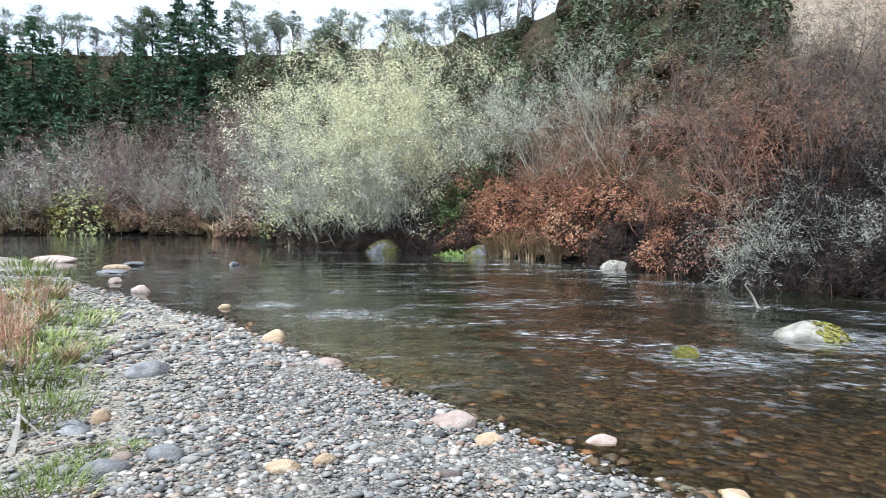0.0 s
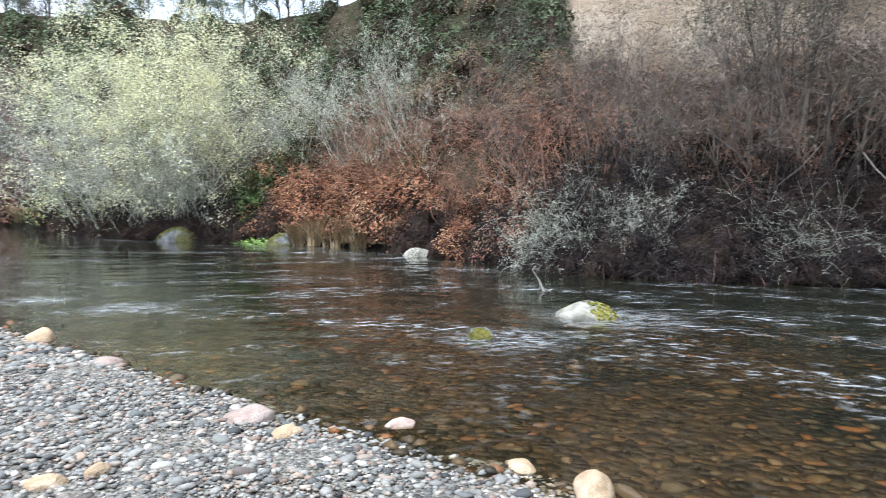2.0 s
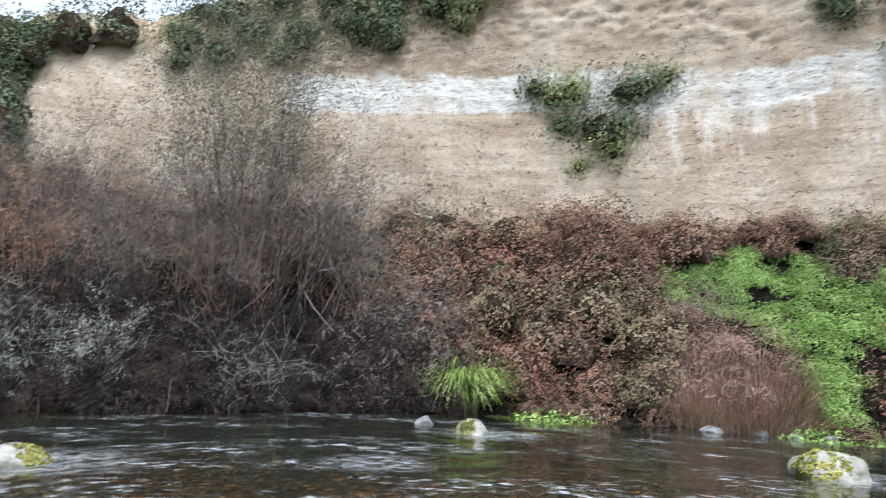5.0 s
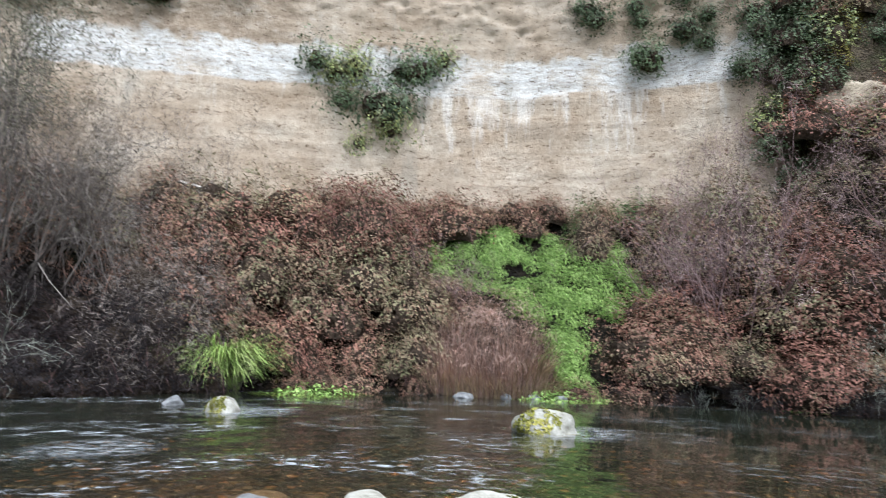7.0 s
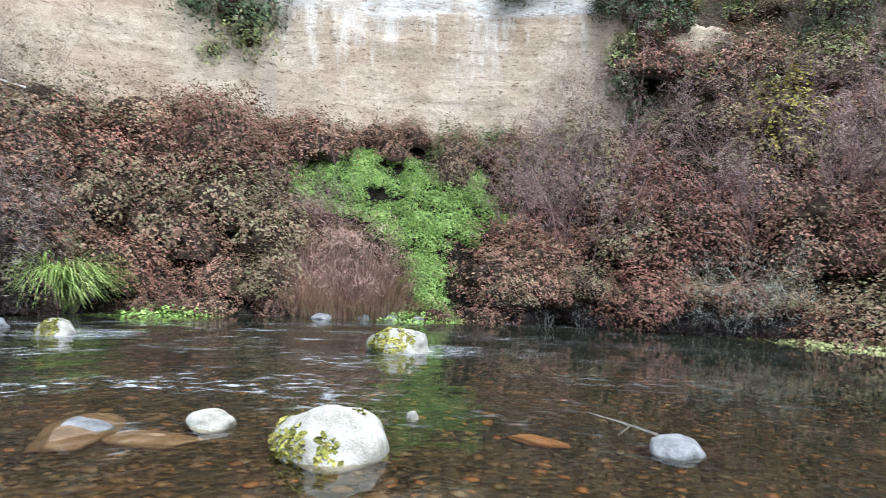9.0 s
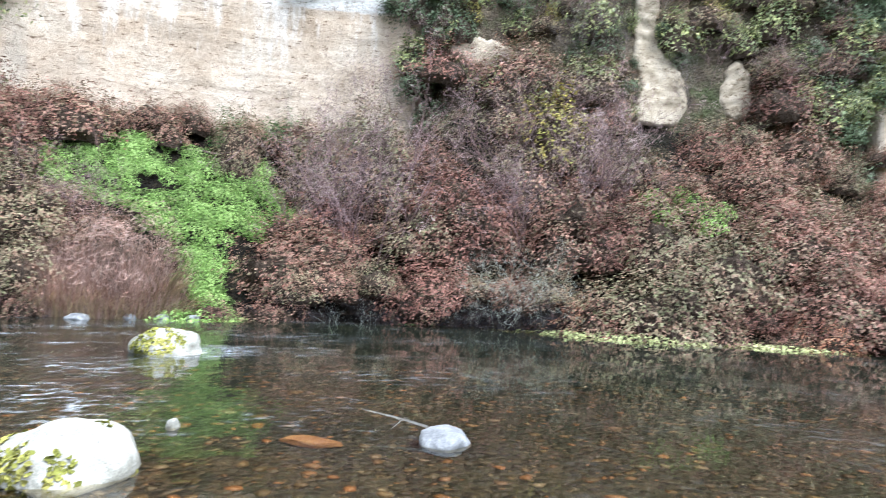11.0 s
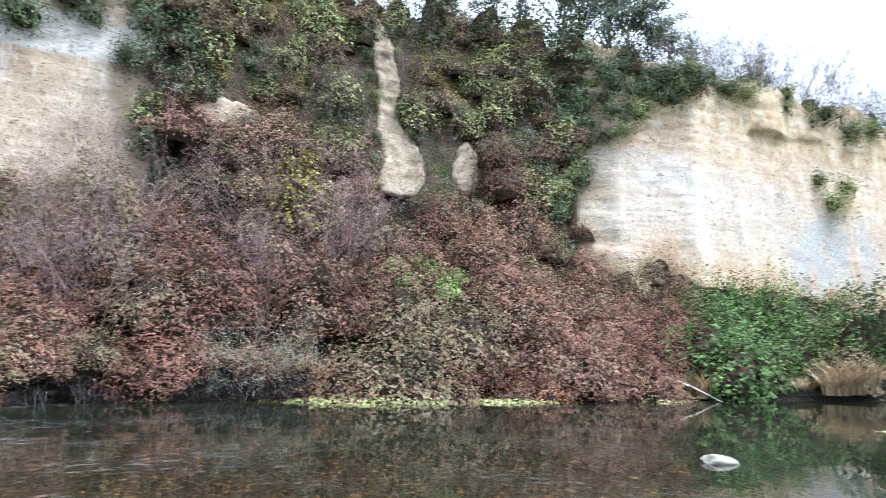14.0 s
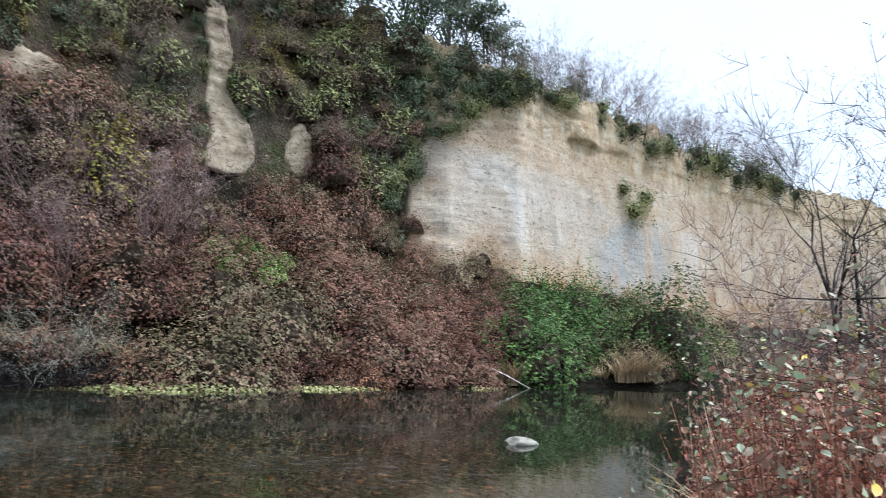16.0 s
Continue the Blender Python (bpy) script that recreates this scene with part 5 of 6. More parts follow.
for az, r, s, k in ((101.0, 26.2, 1.2, 0), (102.6, 25.2, 1.1, 1), (103.8, 25.0, 1.15, 0), (104.8, 26.4, 1.3, 1), (106.0, 25.6, 0.9, 2), (119.4, 25.6, 0.95, 1), (121.0, 26.0, 1.1, 0), (122.6, 26.4, 1.15, 1), (123.4, 25.4, 0.8, 0), (98.6, 25.4, 0.8, 0)):
    put("bare_shrub", (SHRUB_PURPLE + SHRUB_GREY)[k * 2], spot(az, r, 0.2), az * 30, s, "tall pale leafless shrub standing out of the brambles", "shrub", "tall bare shrubs")
for az, s in ((101, 0.25), (104, 0.3), (111.5, 0.32), (113, 0.36), (114.5, 0.38), (116, 0.36), (117.5, 0.33)):
    put("exposed_roots", SHRUB_LICHEN[int(az) % 3][:1], spot(az, land(az)[0] - 0.3, 0.0), az * 50, s * 0.8, "pale bare roots hanging in the dark undercut bank", "roots", "bank roots")
put("yellow_bush", YELLOW_SHRUB[0], spot(118.6, 27.3, 1.0), 0, 1.3, "yellow-leaved shrub on the slope", "bush")
for az, r, s in ((127.4, 25.9, 0.55), (130.8, 25.9, 0.6), (129.5, 26.6, 0.6), (128.4, 26.9, 0.5), (131.6, 26.6, 0.5), (126.6, 26.5, 0.5)):
    put("nettle_patch", NETTLES[0], spot(az, r, 0.95), -az, s, "bright green leafy patch among brambles", "nettles", "nettles", lean=(30, 0), flat=1.6)

# ---------------------------------------------------------------- vegetated scar between the two cliffs
scatter("slope_shrub", HANG_DARK[:1] + GREEN_SHRUB + HANG_GREEN + BRAMBLE_OLIVE + YELLOW_SHRUB + GREEN_SHRUB + BRAMBLE_BROWN[:1] + EVERGREEN[2:], 108, 141, (1.12, 2.05), 1.5, (0.5, 0.95), "mixed green shrub clinging to the steep slope", group="steep slope shrubs", skip=lambda a, r, s: scar(a, height(a, r) + 0.7, 0.5) > 0.75)
scatter("brow_shrub", HANG_DARK + HANG_GREEN[:1], 37.5, 66, (1.45, 2.1), 1.35, (0.7, 1.2), "dark shrub hanging over the cliff's brow", group="brow shrubs", skip=lambda a, r, s: height(a, r) < (15.2 if a < 47 else 16.1 + (a - 47) * 0.18))
scatter("brow_shrub", HANG_DARK + HANG_GREEN[:1], 91, 110, (1.4, 2.05), 1.5, (0.5, 0.9), "dark shrub hanging over the cliff's brow", group="brow shrubs", skip=lambda a, r, s: height(a, r) < float(np.interp(a, (91.3, 94.8, 96, 107), (17.5, 16.2, 14.6, 13.6))))
scatter("brow_shrub", EVERGREEN, 64, 95, (1.97, 2.12), 2.6, (0.6, 1.0), "dark shrub on the cliff's brow", group="brow shrubs")
scatter("slope_shrub", HANG_DARK + HANG_GREEN[:1], 140.5, 152.5, (1.3, 2.03), 0.8, (0.45, 0.75), "mixed shrub on the edge of the bare face", group="steep slope shrubs", skip=lambda a, r, s: height(a, r) < float(np.interp(a, (140.5, 142, 148.3, 151.8), (8, 11.2, 14.4, 16.6))))
scatter("slope_shrub", BRAMBLE_BROWN[:1] + HANG_DARK + BRAMBLE_OLIVE[:1], 138.8, 141.2, (0.9, 1.9), 1.2, (0.5, 0.75), "mixed shrub on the edge of the bare face", group="steep slope shrubs")
scatter("brow_shrub", EVERGREEN + BRAMBLE_BROWN[:1], 107.5, 110.5, (1.0, 1.9), 1.3, (0.45, 0.7), "mixed shrub on the edge of the bare face", group="steep slope shrubs", skip=lambda a, r, s: scar(a, height(a, r) + 0.7, 0.5) > 0.75)
scatter("brow_shrub", EVERGREEN, 132, 147, (1.9, 2.12), 2.0, (0.8, 1.2), "dark shrub on the cliff's brow", group="brow shrubs")
scatter("brow_shrub", EVERGREEN[:1] + SHRUB_GREY[:1] + GREEN_SHRUB[:1], 150, 173, (2.05, 2.3), 2.4, (0.4, 0.8), "low shrub on the cliff's brow", group="brow shrubs")
for i in range(64):
    az = 149.6 + 0.36 * i
    rb, rn, rf, hf, rt, ht = land(az)
    q = spot(az, rt - PICK.uniform(-0.6, 0.9))
    put("brow_shrub", (HANG_DARK + SHRUB_GREY + HANG_GREEN + SHRUB_PURPLE)[(i * 7) % 11], (q.x, q.y, ht + PICK.uniform(-1.2, 0.5)), i * 47, PICK.uniform(0.4, 0.85) * rt / 40, "low grey-green scrub overhanging the cliff's brow", "shrub", "brow shrubs", lean=(PICK.uniform(-12, 25), PICK.uniform(-10, 10)))
for az, r, s in ((131, 39, 0.8), (134.5, 39, 0.9), (137.0, 39, 1.0), (140.5, 39.5, 1.2), (142.5, 40, 1.15), (144.5, 40, 1.0), (146.2, 39.2, 0.8), (148.0, 40, 0.75), (149.6, 40.4, 0.6), (150.8, 41, 0.45), (156, 48, 0.45)):
    put("brow_tree", TREE_DARK[int(az) % 2] if int(az) % 3 == 1 else TREE_GUM[int(az) % 3], spot(az, r, -0.3), az * 9, s, "dark evergreen tree on the cliff's brow", "tree", "brow trees")
for az, s, dr, dz in ((73.5, 1.35, -0.2, -1.2), (76.0, 1.2, 0.1, 0.6), (71.5, 1.1, 0.2, 0.8), (74.8, 1.0, -0.5, -2.2), (72.2, 0.7, -0.6, -3.2), (68.2, 1.0, 0.2, 1.0), (69.8, 1.1, 0.1, 0.4), (77.6, 1.1, 0.1, 0.8), (79.4, 0.9, 0.2, 1.4), (70.6, 0.9, -0.2, -1.0), (75.6, 1.0, -0.3, -1.2)):
    rb, rn, rf, hf, rt, ht = land(az)
    p = spot(az, rf + (rt - rf) * 0.62 + dr)
    put("cliff_shrub", (HANG_DARK + HANG_GREEN)[int(az * 2) % 5], (p.x, p.y, 14.0 + dz), az * 30, s, "dark green shrub rooted in the cliff", "shrub", "cliff shrubs")
for az, s, z in ((160.4, 0.9, 11.0), (161.2, 0.8, 12.2), (159.6, 0.6, 12.4)):
    rb, rn, rf, hf, rt, ht = land(az)
    p = spot(az, rf + (rt - rf) * (z - hf) / (ht - hf))
    put("cliff_shrub", HANG_GREEN[int(z) % 2], (p.x, p.y, z), 30, s, "green shrub rooted in the cliff", "shrub", "cliff shrubs")

# small growth that breaks the edges of the slips
for i in range(16):
    z = 9.0 + 9.6 * i / 15
    az = float(np.interp(z, [w[0] for w in WEDGE], [w[1] for w in WEDGE])) + (1 if i % 2 else -1) * (float(np.interp(z, [w[0] for w in WEDGE], [w[2] for w in WEDGE])) * PICK.uniform(1.0, 1.2) + 0.3)
    rb, rn, rf, hf, rt, ht = land(az)
    p = spot(az, rf + (rt - rf) * (z - hf) / (ht - hf) - 0.5)
    put("slip_shrub", (HANG_GREEN + HANG_DARK + SHRUB_GREY)[(i * 5) % 8], (p.x, p.y, z - 0.1), i * 61, PICK.uniform(0.25, 0.45), "small shrub on the edge of the earth slip", "shrub", "slip shrubs")

# ---------------------------------------------------------------- downstream bend
scatter("green_bush", IVY_MOUND, 153.0, 158.4, (0.05, 0.75), 1.8, (0.75, 1.15), "dense green leafy bush at the bend", "bush", "bend bushes")
ROUND = mound_parts(291, 3.0, 2.5, 5200, LEAF_IVY, 0.055, 8, 0.3)
put("round_bush", ROUND, spot(162.4, 31.0), 0, 1.45, "round dark green bush under the cliff", "bush", flat=1.1)
scatter("olive_scrub", BRAMBLE_OLIVE + GREEN_SHRUB[:1], 159, 171, (0.02, 0.45), 2.4, (0.5, 0.85), "low olive scrub on the bend's bank", "scrub", "bend scrub")
scatter("olive_scrub", BRAMBLE_OLIVE + BRAMBLE_BROWN[:1], 138, 151, (0.8, 1.03), 1.5, (0.55, 0.8), "low olive and brown scrub at the foot of the bare face", "scrub", "cliff foot scrub")
scatter("dry_grass", STRAW, 156, 166, (0.05, 0.9), 1.5, (0.5, 0.8), "tuft of straw-coloured dry grass", "grass", "bend grass")
scatter("olive_scrub", BRAMBLE_OLIVE, 141, 168, (0.55, 1.0), 3.2, (0.6, 0.9), "low olive scrub under the cliff", "scrub", "cliff foot scrub")
MOSS_MAT = mound_parts(271, 2.6, 0.22, 1100, LEAF_MAT, 0.04, 3, 0.5)
for az, s in ((116, 0.7), (118.5, 0.8), (121, 1.2), (124.5, 1.4), (127.8, 1.3), (130, 0.8), (133, 0.8), (135, 1.2), (137.5, 1.1), (147.5, 0.9)):
    put("water_moss", MOSS_MAT, spot(az, land(az)[0] - 0.3, 0.02), az * 20, s * 1.1, "pale yellow-green mossy ledge at the waterline", "moss", "mossy ledges")


# ---------------------------------------------------------------- stones
MOSS_LEAF = leaf_material("moss_tuft", [(0.10, 0.105, 0.025), (0.21, 0.21, 0.045), (0.33, 0.30, 0.08), (0.15, 0.13, 0.05)], 0.0, 0.95)


def stone_mesh(name, seed, w, d, h, material, sub=3, rough=0.16):
    """A water-worn boulder: a rounded block with dents and flats."""
    bm = bmesh.new()
    bmesh.ops.create_icosphere(bm, subdivisions=sub, radius=1.0)
    cut = random.Random(seed * 11 + 3)
    planes = [(Vector((cut.gauss(0, 1), cut.gauss(0, 1), cut.gauss(0, 0.8))).normalized(), cut.uniform(0.70, 0.92)) for _ in range(7)]
    for v in bm.verts:
        c = v.co.normalized()
        k = 1 + rough * noise.noise(c * 1.3 + Vector((seed * 3.7, 0, seed))) + rough * 0.3 * noise.noise(c * 3.2 + Vector((0, seed * 1.9, 0))) + rough * 0.15 * noise.noise(c * 8 + Vector((seed, 0, 0)))
        q = Vector([math.copysign(abs(t) ** 0.92, t) for t in c])
        for n, far in planes:
            over = q.dot(n) - far
            if over > 0:
                q -= n * over * 0.8
        v.co = Vector((q.x * w / 2, q.y * d / 2, q.z * h)) * k * 1.08
    me = bpy.data.meshes.new(name)
    bm.to_mesh(me)
    bm.free()
    me.materials.append(material)
    me.polygons.foreach_set("use_smooth", [True] * len(me.polygons))
    return me


def boulder(name, x, y, z, w, d, h, material, seed, label, moss=0.0, turn=0.0, sub=4, group=""):
    """moss: the share of the stone that is grown over, as a thin mat of its own on one side."""
    me = stone_mesh("body", seed, w, d, h, material, sub)
    top = new(name)
    top.matrix_world = pose(x, y, z, 0, 0, turn)
    body = new("body", me)
    body.parent = top
    if moss:
        rng = np.random.default_rng(seed)
        pts, nrs = [], []
        for p in me.polygons:
            c = p.center
            if c.z > -0.05 and noise.noise(c * (2.2 / max(w, 0.5)) + Vector((seed, 0, 0))) + 0.6 * noise.noise(c * (7 / max(w, 0.5))) > 0.55 - moss:
                for _ in range(3 if sub > 3 else 5):
                    e = rng.normal(size=3) * 0.022 * w
                    pts.append(np.array(c) + e - np.array(p.normal) * float(e @ np.array(p.normal)) + np.array(p.normal) * 0.006)
                    nrs.append(np.array(p.normal) + rng.normal(size=3) * 0.35)
        nrs = np.array(nrs)
        nrs /= np.linalg.norm(nrs, axis=1)[:, None]
        part = new("moss", leaves_mesh("moss", rng, np.array(pts), nrs, 0.022 * max(w, 0.5), MOSS_LEAF, 0.8, True))
        part.parent = top
        tagged(part, "yellow-green moss mat", kind="stuff")
    return tagged(top, label, "boulder", group)


boulder("boulder", 6.75, 0.22, -0.05, 1.15, 1.0, 0.42, ROCK_PALE, 1, "large pale rounded boulder with yellow-green moss in the river", 0.5, 15)
boulder("boulder", 7.55, 1.60, -0.04, 0.70, 0.45, 0.15, ROCK_PALE, 2, "pale flat-sided stone standing out of the shallow water", 0, 30)
boulder("boulder", 7.1, 2.75, -0.13, 1.4, 0.7, 0.14, ROCK_BROWN, 3, "flat brownish slab just awash", 0, 10)
boulder("boulder", 7.1, -3.15, -0.06, 0.78, 0.5, 0.18, ROCK_GREY, 4, "grey flat-topped stone in the shallows", 0, -20)
boulder("boulder", 14.3, 0.02, -0.06, 1.35, 1.0, 0.46, ROCK_PALE, 5, "white-topped boulder with yellow moss in midstream", 0.3, 100)
boulder("boulder", 15.0, 7.5, 0.0, 1.05, 0.75, 0.34, ROCK_PALE, 6, "pale angular rock with a mossy foot", 0.08, 40)
boulder("boulder", 15.9, 9.4, 0.0, 0.9, 0.5, 0.2, ROCK_GREY, 7, "low grey rock in the stream", 0, 20)
boulder("boulder", 20.6, 13.6, 0.1, 0.95, 0.7, 0.6, ROCK_GREY, 8, "grey block of stone at the bank's foot", 0, 20)
boulder("boulder", 5.85, 10.4, -0.08, 1.3, 0.9, 0.28, ROCK_PALE, 9, "low pale boulder with water breaking round it", 0.2, 30)
boulder("boulder", 3.25, 8.75, -0.02, 0.36, 0.3, 0.16, ROCK_GREY, 10, "small mossy stone awash in the riffle", 0.45, 0)
boulder("boulder", 6.95, 26.2, 0.0, 1.4, 0.9, 0.3, ROCK_PALE, 11, "white flat rock by the opposite bank", 0, 0)
boulder("boulder", -3.4, 38.6, -0.1, 2.0, 1.5, 0.75, ROCK_GREY, 12, "large moss-covered boulder below the willow", 0.75, 0)
boulder("boulder", 1.85, 34.4, 0.0, 1.3, 0.9, 0.55, ROCK_GREY, 13, "mossy dark boulder at the bank", 0.6, 0)
boulder("boulder", 7.4, -1.85, -0.16, 0.62, 0.3, 0.12, ROCK_ORANGE, 15, "flat rusty slab under shallow water", 0, 60)
boulder("boulder", 8.05, -0.5, -0.03, 0.16, 0.13, 0.11, ROCK_PALE, 16, "small pale stone in the current", 0, 0)
boulder("boulder", 7.25, 2.75, -0.05, 0.62, 0.42, 0.11, ROCK_GREY, 17, "grey stone lying on a brown slab", 0, 60)
boulder("boulder", 7.0, 2.0, -0.16, 0.9, 0.5, 0.14, ROCK_BROWN, 18, "brown slab just under the water", 0, 80)
boulder("boulder", 5.0, -0.25, -0.10, 0.5, 0.3, 0.12, ROCK_PINK, 19, "pinkish slab awash in the shallows", 0, 70)
boulder("boulder", 5.82, -10.87, 0.0, 0.5, 0.3, 0.11, ROCK_PALE, 14, "small pale stone just above the calm water", 0, 40)
for i, (x, y, w) in enumerate(((21.6, 2.9, 0.9), (21.9, 1.6, 0.5), (22.0, 0.7, 0.55), (22.1, -0.1, 0.45))):
    boulder("boulder", x, y, -0.02, w, w * 0.7, 0.16, ROCK_GREY, 20 + i, "grey stone at the foot of the reeds", 0, 30 * i, 3, "reed foot stones")
for i, (x, y, w, h, m) in enumerate(((0.11, 5.65, 0.40, 0.17, ROCK_PINK), (0.38, 5.22, 0.27, 0.11, ROCK_TAN), (-1.66, 6.3, 0.36, 0.12, ROCK_PINK), (-2.5, 9.8, 0.42, 0.2, ROCK_TAN), (-1.4, 8.05, 0.34, 0.12, ROCK_PINK), (1.3, 5.27, 0.24, 0.08, ROCK_PINK), (2.18, 3.68, 0.36, 0.16, ROCK_TAN), (1.9, 4.2, 0.22, 0.07, ROCK_TAN))):
    boulder("stone", x, y, -0.01, w * 1.1, w * 0.75, h * 0.75, m, 30 + i, "smooth reddish stone at the water's edge", 0, 40 * i, 3, "shore stones")


def pebble_field(name, label, points, material, big, seed):
    """Many rounded stones in one mesh. points: rows of x, y, z, size."""
    rng = np.random.default_rng(seed)
    bm = bmesh.new()
    bmesh.ops.create_icosphere(bm, subdivisions=2 if big else 1, radius=1.0)
    base = np.array([v.co[:] for v in bm.verts])
    fac = np.array([[v.index for v in f.verts] for f in bm.faces])
    bm.free()
    pts = np.array(points)
    n, m = len(pts), len(base)
    ang = rng.uniform(0, 2 * math.pi, n)
    dims = np.stack([rng.uniform(0.42, 0.62, n), rng.uniform(0.32, 0.5, n), rng.uniform(0.14, 0.30, n)], 1) * pts[:, 3:4]
    dent = 1 + 0.30 * np.sin(base[None] @ rng.normal(size=(n, 3, 1)) * 2.2 + rng.uniform(0, 6, (n, 1, 1)))
    v = base[None] * dims[:, None] * dent
    c, s = np.cos(ang)[:, None], np.sin(ang)[:, None]
    v = np.stack([v[..., 0] * c - v[..., 1] * s, v[..., 0] * s + v[..., 1] * c, v[..., 2]], -1) + pts[:, None, :3]
    f = (fac[None] + (np.arange(n) * m)[:, None, None]).reshape(-1, 3)
    ob = new(name, mesh_of(name, v.reshape(-1, 3), f, material, True))
    return tagged(ob, label, "pebbles" if material is PEBBLES else "cobbles", kind="stuff")


def bar_points(seed, n, az0, az1, r0, r1, smin, smax, lift, wet):
    rng = np.random.default_rng(seed)
    out = []
    while len(out) < n:
        az = rng.uniform(az0, az1)
        r = math.sqrt(rng.uniform(r0 * r0, r1 * r1))
        rb, rn, *_ = land(az)
        if (r > rn + 0.3) if not wet else (r < rn or r > rb - 1):
            continue
        if not wet and az < -20 and r * math.sin(radians(az)) < -2.4 and rng.uniform() < 0.6:
            continue
        s = smin + (smax - smin) * rng.uniform(0, 1) ** 2.5
        p = spot(az, r)
        out.append((p.x, p.y, p.z + s * lift, s))
    return out


def single_stones(name, label, material, seed, count, az0, az1, r0, r1, smin, smax, wet):
    """The stones nearest the path, each one an object of its own, on a few shared meshes."""
    shapes = [stone_mesh(name, seed + i, 1.0, 0.5 + 0.06 * i, 0.16 + 0.03 * (i % 4), material, 2, 0.3) for i in range(8)]
    rng = random.Random(seed)
    for x, y, z, s in bar_points(seed, count, az0, az1, r0, r1, smin, smax, 0.06, wet):
        o = new(name, rng.choice(shapes))
        o.matrix_world = Matrix.LocRotScale(Vector((x, y, z)), Euler((rng.uniform(-0.2, 0.2), rng.uniform(-0.2, 0.2), rng.uniform(0, 6.3))), Vector((s, s, s)))
        o.parent = GROUND


single_stones("pebble", "grey river pebble", PEBBLE_ONE, 301, 290, -36, 40, 2.6, 7.0, 0.055, 0.15, False)
single_stones("bed_cobble", "brown river cobble", COBBLE_ONE, 302, 260, -10, 100, 4.0, 9.5, 0.09, 0.24, True)
pebble_field("pebbles", "grey and buff river pebbles on the bar", bar_points(1, 5200, -40, 50, 2.4, 9, 0.04, 0.10, 0.1, False), PEBBLES, False, 1)
pebble_field("small_pebbles", "small grey pebbles on the bar", bar_points(2, 8500, -40, 46, 2.8, 8, 0.024, 0.06, 0.12, False), PEBBLES, False, 2)
pebble_field("far_pebbles", "grey pebbles along the shore", bar_points(3, 3800, -34, -8, 8, 26, 0.05, 0.17, 0.08, False), PEBBLES, False, 3)
pebble_field("bed_cobbles", "brown and ochre cobbles on the river bed", bar_points(4, 9000, -25, 150, 3.2, 13, 0.05, 0.17, 0.1, True), COBBLES, False, 4)

# ---------------------------------------------------------------- near bank, both ends
def spike_parts(seed, count, h, base):
    """Dry dock: upright stalks, each with a ragged brown-red seed spike."""
    rng = np.random.default_rng(seed)
    segs, pts = [], []
    for i in range(count):
        a, rr = rng.uniform(0, 2 * math.pi), base * math.sqrt(rng.uniform(0, 1))
        p = np.array([rr * math.cos(a), rr * math.sin(a), -0.05])
        d = np.array([rng.normal() * 0.10, rng.normal() * 0.10, 1.0])
        ln = h * rng.uniform(0.65, 1.1)
        for s in range(4):
            d = d + np.array([rng.normal() * 0.05, rng.normal() * 0.05, 0])
            q = p + d * ln / 4
            segs.append((*p, *q, 0.0062 - 0.001 * s, 0.0052 - 0.001 * s))
            if s > 0:
                n = 14
                u = rng.uniform(0, 1, n)[:, None]
                pts.append(p * (1 - u) + q * u + rng.normal(size=(n, 3)) * np.array([0.026, 0.026, 0.012]))
            p = q
    pts = np.concatenate(pts)
    nr = rng.normal(size=pts.shape)
    nr /= np.linalg.norm(nr, axis=1)[:, None]
    return [("stalk_stand", twigs_mesh("stalk_stand", segs, STALK_RED)), ("seed_husk", leaves_mesh("seed_husk", rng, pts, nr, 0.0115, SEED_RED, 0.6))]


def bramble_sprays(seed, w, h, canes, leaf, size):
    """Arching bramble canes with leaves in threes along them, seen from close by."""
    rng = np.random.default_rng(seed)
    segs, pts, nrs = [], [], []
    for i in range(canes):
        a = rng.uniform(0, 2 * math.pi)
        p = np.array([rng.normal() * w * 0.2, rng.normal() * w * 0.2, 0.0])
        vel = np.array([math.cos(a) * rng.uniform(0.05, 0.22), math.sin(a) * rng.uniform(0.05, 0.22), 1.0])
        ln = h * rng.uniform(0.8, 1.7) / 10
        for s in range(11):
            q = p + vel / np.linalg.norm(vel) * ln
            segs.append((*p, *q, 0.006 * (1 - s / 14), 0.006 * (1 - (s + 1) / 14)))
            if s > 2:
                side = np.cross(vel, [0, 0, 1.0]) * (1 if s % 2 else -1)
                side /= np.linalg.norm(side) + 1e-9
                tip = q + side * 0.07 + np.array([0, 0, 0.03])
                segs.append((*q, *tip, 0.002, 0.0015))
                for g in range(3):
                    pts.append(tip + side * 0.03 + rng.normal(size=3) * 0.035)
                    nrs.append(np.array([0, 0, 0.8]) + rng.normal(size=3) * 0.7)
            p = q
            vel = vel + np.array([math.cos(a) * 0.035, math.sin(a) * 0.035, -0.15]) + rng.normal(size=3) * 0.06
    pts, nrs = np.array(pts), np.array(nrs)
    nrs /= np.linalg.norm(nrs, axis=1)[:, None]
    return [("cane_tangle", twigs_mesh("cane_tangle", segs, CANE)), ("foliage", leaves_mesh("foliage", rng, pts, nrs, size, leaf, 0.7, True))]


